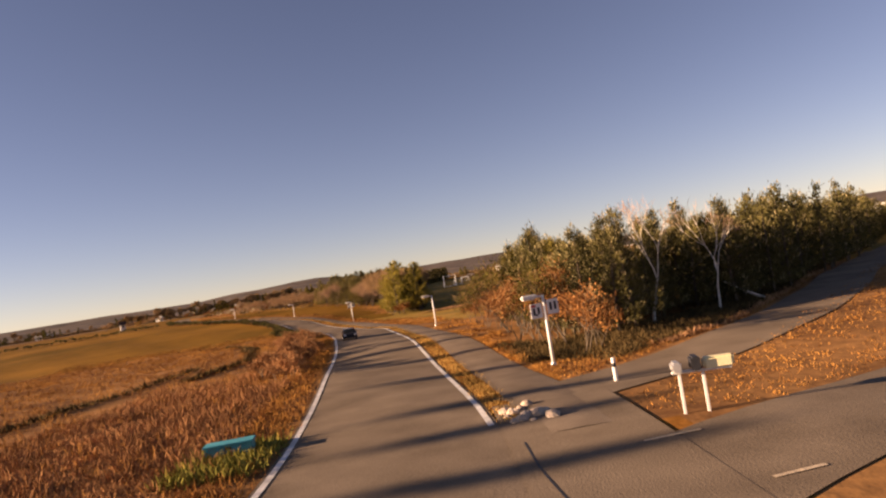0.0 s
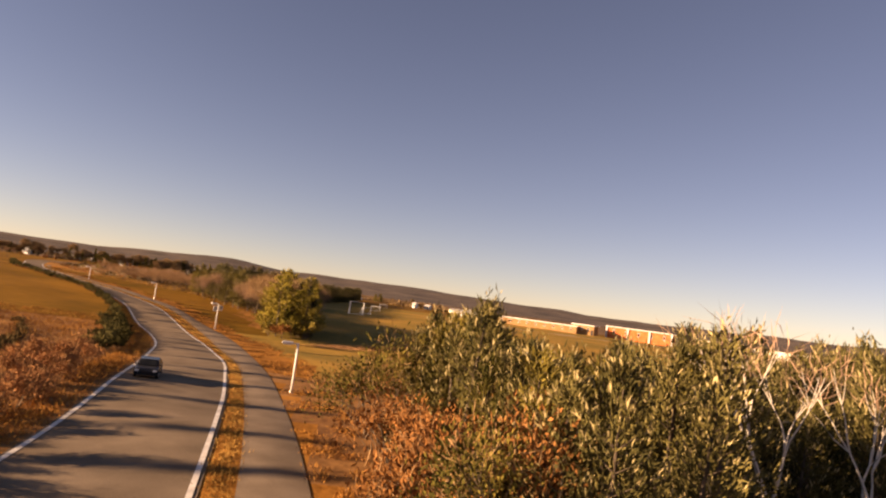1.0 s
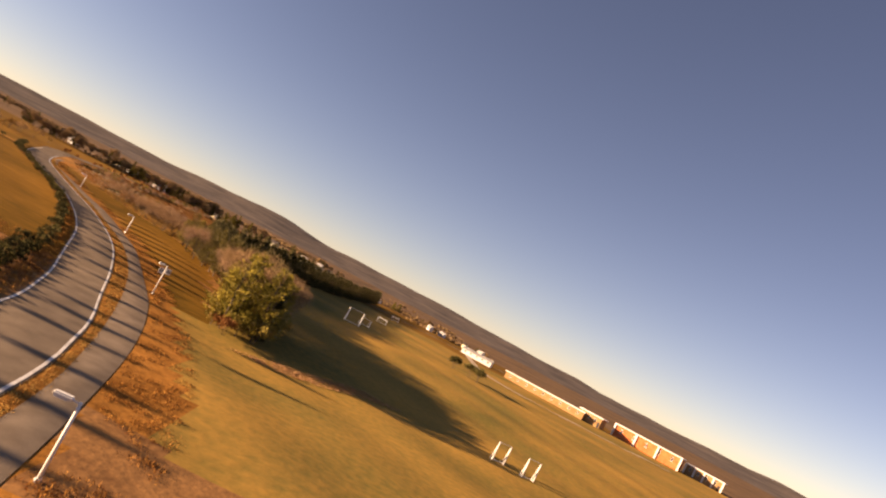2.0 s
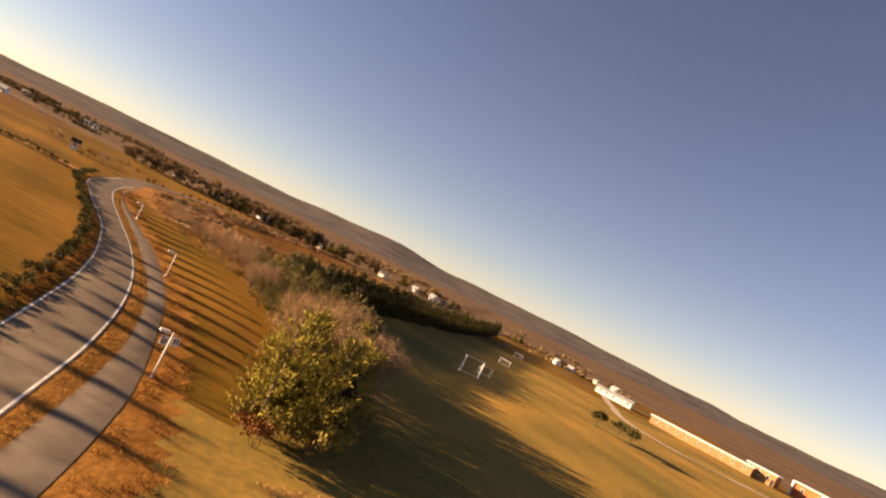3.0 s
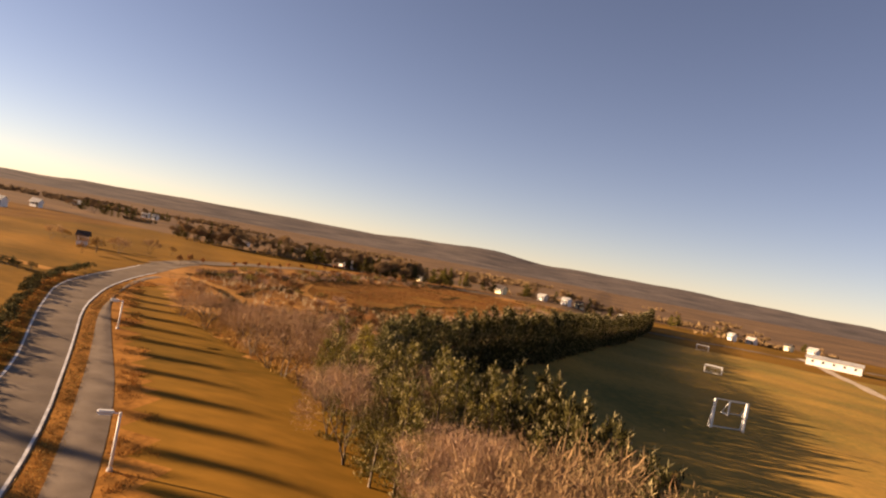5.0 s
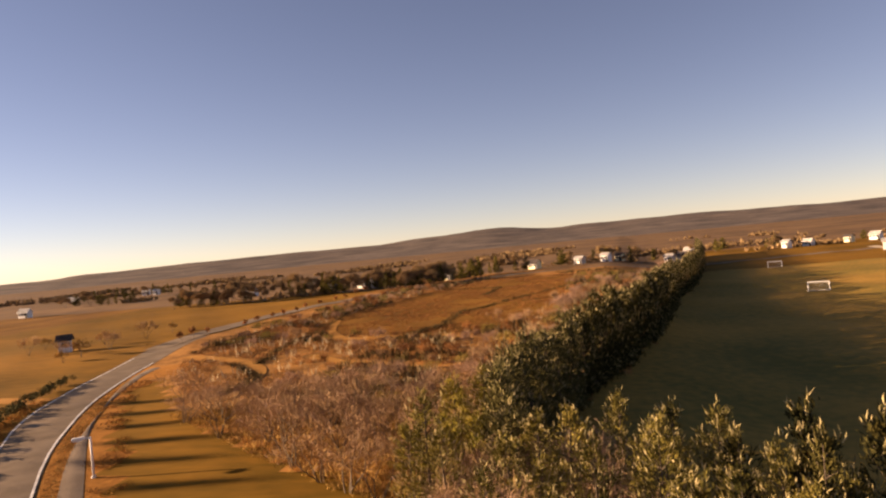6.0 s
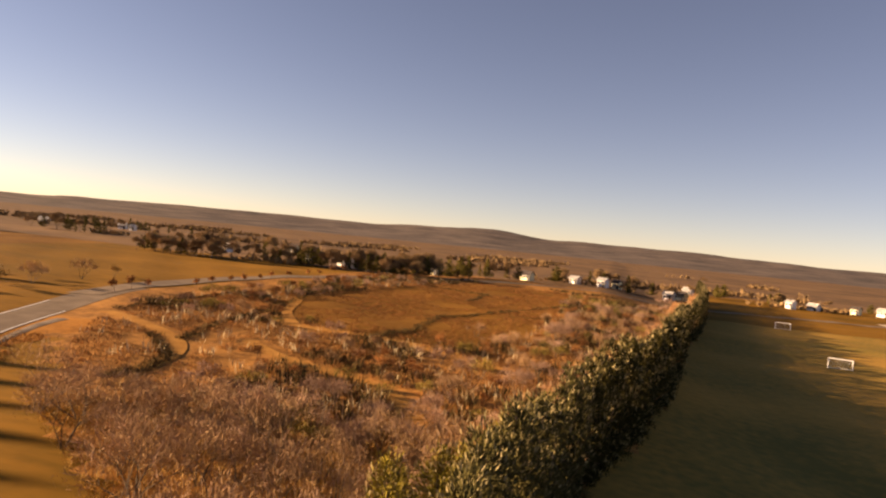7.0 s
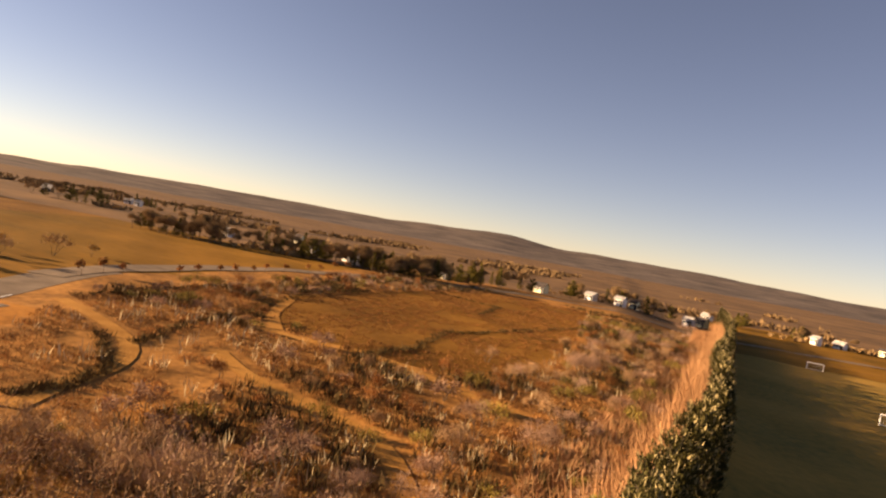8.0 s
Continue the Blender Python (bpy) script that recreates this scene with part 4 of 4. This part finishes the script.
car(-8.6, 63.0, 10)


# ---------------------------------------------------------------- playing field
def goal(x, y, turn, wide=7.3, tall=2.4, deep=1.6, net=True, label="white football goal on the mown playing field"):
    ob = thing("football_goal", label, "goal", "football goals on the playing field", at=(x, y, h(x, y)), turn=turn)
    for s in (-1, 1):
        bm = rod(bmesh.new(), (s * wide / 2, 0, -0.1), (s * wide / 2, 0, tall), 0.09 if tall < 2.5 else 0.13, None, 8)
        part("goal_post", bm, M["white"], ob)
        bm = rod(bmesh.new(), (s * wide / 2, 0, tall), (s * wide / 2, deep, 0.05), 0.05, None, 6)
        part("stay", bm, M["white"], ob)
        bm = rod(bmesh.new(), (s * wide / 2, 0, 0.05), (s * wide / 2, deep, 0.05), 0.05, None, 6)
        part("foot_bar", bm, M["white"], ob)
    bm = rod(bmesh.new(), (-wide / 2, 0, tall), (wide / 2, 0, tall), 0.09 if net else 0.035, None, 8)
    part("crossbar", bm, M["white"], ob)
    bm = rod(bmesh.new(), (-wide / 2, deep, 0.05), (wide / 2, deep, 0.05), 0.05, None, 6)
    part("ground_bar", bm, M["white"], ob)
    if net:
        bm = bmesh.new()
        n = 12
        for k in range(1, n):
            u = -wide / 2 + wide * k / n
            rod(bm, (u, 0, tall), (u, deep, 0.05), 0.008, None, 3)
        for k in range(1, 5):
            rod(bm, (-wide / 2, deep * k / 5, tall - (tall - 0.05) * k / 5), (wide / 2, deep * k / 5, tall - (tall - 0.05) * k / 5), 0.008, None, 3)
        part("net", bm, M["net"], ob)
    return ob


goal(10.4, 244.0, -12, 2.9, 1.35, 0.4)
goal(15.5, 300, -8, 2.9, 1.35, 0.4)
goal(3.8, 186.3, 25, 3.6, 2.9, 0.5, False, "tall white frame goal standing in the belt's shade")
goal(6.4, 196.0, 25, 2.4, 1.6, 1.2, False, "small white frame goal on the mown playing field")
goal(27.0, 117.0, 15, 1.6, 2.2, 0.5, False)
goal(30.6, 116.0, 15, 1.6, 2.2, 0.5, False)


# ---------------------------------------------------------------- far buildings
def house(x, y, wide, deep, tall, turn, wall, roof, rise=1.6, windows=3, door=True, label="white house with a grey gable roof", name="house", columns=0):
    ob = thing(name, label, "house", "houses of the far village", at=(x, y, h(x, y)), turn=turn)
    bm = box(bmesh.new(), -wide / 2, -deep / 2, -0.4, wide / 2, deep / 2, tall)
    if rise:
        for s in (-1, 1):
            a = bm.verts.new((s * wide / 2, -deep / 2, tall))
            b = bm.verts.new((s * wide / 2, deep / 2, tall))
            c = bm.verts.new((s * wide / 2, 0, tall + rise))
            bm.faces.new((a, b, c))
    part("wall", bm, wall, ob)
    if rise:
        for s in (-1, 1):
            bm = bmesh.new()
            e = 0.35
            k = rise / (deep / 2)
            p = [(-wide / 2 - e, s * (deep / 2 + e), tall - e * k + 0.03), (wide / 2 + e, s * (deep / 2 + e), tall - e * k + 0.03), (wide / 2 + e, 0, tall + rise + 0.03), (-wide / 2 - e, 0, tall + rise + 0.03)]
            f = bm.faces.new([bm.verts.new(q) for q in p])
            bmesh.ops.solidify(bm, geom=[f], thickness=-0.14 * s)
            part("roof", bm, roof, ob)
    else:
        bm = box(bmesh.new(), -wide / 2 - 0.4, -deep / 2 - 0.4, tall + 0.002, wide / 2 + 0.4, deep / 2 + 0.4, tall + 0.35, 0.03)
        part("roof", bm, roof, ob)
    for k in range(windows):
        u = -wide / 2 + wide * (k + 0.6) / (windows + (0.5 if door else 0.2))
        bm = box(bmesh.new(), u - 0.40, -deep / 2 - 0.05, tall * 0.42, u + 0.40, -deep / 2 - 0.002, tall * 0.80)
        w = part("window", bm, M["white"], ob, "white window frame")
        bm = box(bmesh.new(), u - 0.32, -deep / 2 - 0.07, tall * 0.46, u + 0.32, -deep / 2 - 0.051, tall * 0.76)
        part("pane", bm, M["glass"], w)
    for k in range(columns):
        u = -wide / 2 + wide * k / (columns - 1)
        bm = box(bmesh.new(), u - 0.3, -deep / 2 - 0.5, 0, u + 0.3, -deep / 2 - 0.072, tall)
        part("column", bm, M["white"], ob)
    if door:
        u = wide * 0.42
        bm = box(bmesh.new(), u - 0.42, -deep / 2 - 0.06, 0, u + 0.42, -deep / 2 - 0.002, min(2.0, tall * 0.8))
        part("door", bm, M["dark"], ob)
    return ob


VILLAGE = [(-88, 306, "white"), (-84, 301, "white"), (-102, 315, "white"), (-118, 338, "cream"), (-126, 312, "white"), (-31, 345, "white"), (-23, 344, "white"), (-19, 352, "cream"), (-4, 352, "white"), (0.5, 362, "cream"), (6.5, 404, "white"), (36, 383, "white"), (43, 384, "white"),
           (56.5, 388, "cream"), (66, 392, "white"), (-44, 336, "cream"), (-232, 400, "white"), (-241, 366, "tan"), (-247, 372, "white"), (-222, 394, "white"), (-190, 293, "white"), (-171, 262, "white"), (-65, 312, "cream")]


def clear_of_houses(x, y):
    return not any(abs(x - q[0]) < 2.8 and -8 < y - q[1] < 3 for q in VILLAGE)


rr = random.Random(51)
for x, y, c in VILLAGE:
    w, d, t, a = (7.5 if y > 410 or c == "tan" else rr.uniform(3.6, 6.2)), rr.uniform(3.2, 4.2), rr.uniform(2.1, 2.8), -0.2 * x - 40 + rr.uniform(-6, 6)
    house(x, y, w * 0.54, d * 0.6, t * 0.75, a, M[c], M["roof"] if c == "cream" else M["lightroof"], 0.7 if w < 5 else 1.0, 2 if w < 5 else 3, True, {"white": "small white house with a pale gable roof", "cream": "cream house with a grey gable roof", "tan": "tan farm building with a pale roof"}[c])

house(-96.0, 209.5, 1.5, 1.3, 1.9, 30, M["white"], M["roof"], 0.6, 1, False, "small white hut with a dark roof beside the bend", "hut")
house(80, 300, 34, 6, 2.6, -32, M["tan"], M["white"], 0, 9, False, "long low tan building with a white flat roof", "school_building")
house(121, 291, 26, 8, 4.6, -35, M["brick"], M["white"], 0, 5, False, "red-clad hall with a white flat roof and trim", "school_hall", 4)
house(98, 293, 9, 7, 3.6, -35, M["tan"], M["white"], 0, 3, True, "tan entrance wing with a white roof", "school_wing")
house(144, 288, 14, 7, 3.6, -35, M["tan"], M["white"], 0, 4, True, "tan wing with white columns and roof", "school_wing", 5)
house(55, 330, 14, 4, 2.2, -20, M["white"], M["lightroof"], 0.8, 5, False, "long white shed with a pale roof", "shed")
house(178, 281, 22, 6, 3.2, -38, M["white"], M["white"], 0, 6, True, "long white wing with a flat roof", "school_wing")
band("far_drive", [(52, 352), (49, 305), (46.5, 272), (46.8, 254), (54, 245), (66, 241.5), (81, 243), (112, 250)], 3.0, M["gravel"], 0.1, "pale gravel drive beside the school", "road", 4.0)

# ---------------------------------------------------------------- far trees and hedges
round_tree = [broadleaf("small_tree", "small round reddish tree in a planted row", 1.7, 0.8, s, M["bark"], M["rust"], 1, 0.35, 9, 0.30, 0.2, 3) for s in (101, 102)]
spread(round_tree, [(-76.6, 209.3), (-77.9, 213.8), (-76.2, 214.8), (-75.8, 224.3), (-75.8, 228.2), (-75.7, 233.0), (-75.7, 236.4), (-75.6, 241.2), (-75.6, 244.9), (-76.0, 251.1), (-77.0, 262.3), (-77.0, 267.0), (-77.7, 274.2), (-78.4, 281.9), (-67.0, 235.0), (-67.0, 249.1), (-66.5, 254.6), (-66.4, 261.8), (-65.5, 267.1), (-64.3, 273.9)], 17, "planted row of small trees", (0.6, 0.8))
dark_tree = [conifer("dark_conifer", "dark conifer among the houses of the far village", t, w, s, M["sapling"], M["olive"], 9, 14, (0.36, 0.14), 0.5, k) for t, w, s, k in ((6.2, 1.5, 111, 0.8), (5.4, 2.2, 112, 0.45), (6.8, 1.1, 113, 0.9))]
brown_tree = [broadleaf("brown_tree", "brown bare-crowned tree of the far village", t, w, s, M["bark"], M["russet"], 3, 0.18, 34, 0.32, 0.09, 3) for t, w, s in ((6.2, 2.4, 121), (5.2, 2.2, 122), (6.8, 2.3, 123))]
rr = random.Random(21)
spots_a, spots_b = [], []
for a, b, n, w, share in (((-132, 284), (-124, 284), 4, 2, 1.0), ((-126, 283), (-107, 283), 40, 5, 0.2), ((-104, 290), (-96, 299), 20, 4, 0.45), ((-94, 296), (-71, 294), 60, 6, 0.45), ((-70, 294), (-61, 306), 30, 4, 0.35), ((-61, 309), (-55, 326), 18, 3, 0.9),
                      ((-53, 324), (-44, 328), 6, 2, 0.5), ((-40, 340), (-8, 358), 40, 7, 0.5), ((8, 395), (75, 400), 16, 6, 0.5), ((-250, 372), (-215, 404), 14, 6, 0.6), ((-280, 410), (-235, 425), 10, 8, 0.6), ((-215, 330), (-150, 345), 18, 10, 0.3)):
    for _ in range(n):
        u = rr.random()
        q = (a[0] + (b[0] - a[0]) * u + rr.uniform(-w, w), a[1] + (b[1] - a[1]) * u + rr.uniform(-w, w))
        if clear_of_houses(*q):
            (spots_a if rr.random() < share else spots_b).append(q)
spread(dark_tree, spots_a, 22, "dark trees of the far village", (0.4, 0.8))
spread(brown_tree, spots_b, 23, "brown trees of the far village", (0.35, 0.75))

far = scatter(lambda x, y: patchy(x, y, 0.02, 0.20, 9) and clear_of_houses(x, y) and x < 70 and not (x > 5 and y < 385) and y > 338 - 0.16 * x, -420, 330, 340, 640, 1900, 61)
stuff("far_wood", "brown and dark woodland behind the far village", "wood", far, M["russet"], 2.2, 0.7, 8, 62)
band_of = scatter(lambda x, y: abs(y - float(np.interp(x, [-240, -150, -110, -75, -58, -40, 10, 80], [380, 312, 290, 300, 322, 345, 372, 400]))) < 7 and patchy(x, y, 0.05, 0.22, 4) and clear_of_houses(x, y), -240, 80, 280, 412, 220, 63)
stuff("far_shrubbery", "dark shrubs and low trees between the village houses", "shrubs", band_of, M["russet"], 1.5, 0.4, 12, 64)
verge = [broadleaf("hedge_shrub", "dark low shrub of the roadside hedge", t, 1.2, s, M["bark"], l, 3, 0.3, 9, 0.24, 0.15, 2) for t, s, l in ((1.1, 131, M["hedge_shade"]), (0.9, 132, M["needle"]), (1.25, 133, M["needle"]))]
spots = []
y = 74.0
while y < 186:
    spots.append((ROAD_L(y) - rr.uniform(1.7, 2.3), y))
    y += 0.75
spots += [(-72 - 1.1 * k, 175.5 + rr.uniform(-0.6, 0.6)) for k in range(40)]
near = [q for q in spots if q[0] > -30 and q[1] < 108]
spread(verge[:1], [(x - 0.5, y) for x, y in near], 25, "hedge along the road", (0.5, 0.72))
spread(verge[1:], [q for q in spots if q not in near] + [(x - rr.uniform(1.3, 2.2), y + 0.3) for x, y in near], 24, "hedge along the road", (0.5, 0.75))
bend = [broadleaf("brown_shrub", "brown leafless shrub beside the hut at the bend", t, 1.4, s, M["bark"], l, 3, 0.28, 14, 0.3, 0.09, 2, M["twig"], 3) for t, s, l in ((2.2, 161, M["twig"]), (1.8, 162, M["mossy"]))]
spread(bend, [(-92.5, 205), (-90.5, 212), (-87.5, 203), (-88, 209), (-94, 215), (-90, 219), (-86.5, 199), (-100, 207), (-103, 213), (-89, 224)], 29, "shrubs round the hut at the bend", (0.7, 1.15))
dome = [broadleaf("round_shrub", "golden rounded shrub in front of the tree belt", 1.6, 1.4, 141, M["bark"], M["rust"], 5, 0.25, 20, 0.25, 0.14, 2)]
spread(dome, [(-5.7, 110.2)], 25, "shrub before the belt", (1, 1))
field_bush = [broadleaf("field_shrub", "dark round shrub on the playing field", 2.8, 1.7, s, M["bark"], M["needle"], 5, 0.16, 16, 0.3, 0.2, 3) for s in (151, 152)]
spread(field_bush, [(30.5, 207), (34.5, 205.5), (36.5, 203)], 26, "shrubs on the playing field", (0.8, 1.1))

# tall unseen pines added left of the fields; their crowns throw shade bars over road and grass
def tall_pine(tall, seed):
    rng = np.random.default_rng(seed)
    ob = thing("tall_pine", "added unseen tall pine with a bare trunk and high narrow crown", "tree")
    paths = [[((0, 0, -0.2), 0.10), ((0.1, 0, tall * 0.5), 0.06), ((0, 0, tall * 0.97), 0.03)]]
    cen, out = [], []
    for k in range(26):
        u = k / 25
        z = tall * (0.895 + 0.09 * u)
        a, r = rng.uniform(0, 6.28), (0.28 * (1 - u) + 0.06) * rng.uniform(0.6, 1.1)
        d = np.array([math.cos(a), math.sin(a), 0.2])
        paths.append([((0, 0, z), 0.03), (tuple(np.array([0, 0, z]) + d * r), 0.01)])
        for q in (0.45, 0.95):
            cen.append(np.array([0, 0, z]) + d * r * q)
            out.append(d)
    v, f = tube_mesh(paths, 4)
    piece("trunk", mesh("trunk", v, f, M["bark"], True), ob)
    piece("crown", crown_mesh([(np.array(cen), np.array(out), M["needle"], 0.32, 0.14, 14, 0.3, 0.4)], rng), ob)
    return ob


pine = [tall_pine(19.0, s) for s in (171, 172)]
rr = random.Random(31)
marks = [(WALK_R(y) - 1.2 + rr.uniform(-1, 1), y) for y in (14.6, 19, 23, 30.5, 37.5, 44.5, 50, 57, 64, 70, 76.5)]
marks += [(WALK_R(y) - 2.0 + rr.uniform(-1, 1), y) for y in (84, 89.5, 93.5, 112, 117.5)] + [(2.0, 98.0), (2.0, 106.0)]
marks += [(WALK_R(y) - 0.2 + rr.uniform(-0.6, 0.6), y) for y in (101, 107, 121, 125.5, 130, 134.5, 139)]
y = 123.5
while y < 178:
    marks.append((MOWN_L(y) + 3.0 + rr.uniform(-0.8, 0.8), y))
    y += 3.6
spots = []
for x, y in marks:
    px, py = x - 77, y
    for _ in range(4):
        reach = (17.9 + h(px, py) - h(x, y)) / math.tan(SUN_UP)
        px, py = x - reach * math.cos(SUN_AT), y - reach * math.sin(SUN_AT)
    spots.append((px, py))
for n, (x, y) in enumerate(spots):
    m = pose(x, y, h(x, y) - 0.05, 0, 0, 73 * n)
    ob = pine[n] if n < 2 else copy_thing(pine[n % 2], m)
    ob.matrix_basis = m
    tagged(ob, group="pines left of the fields")
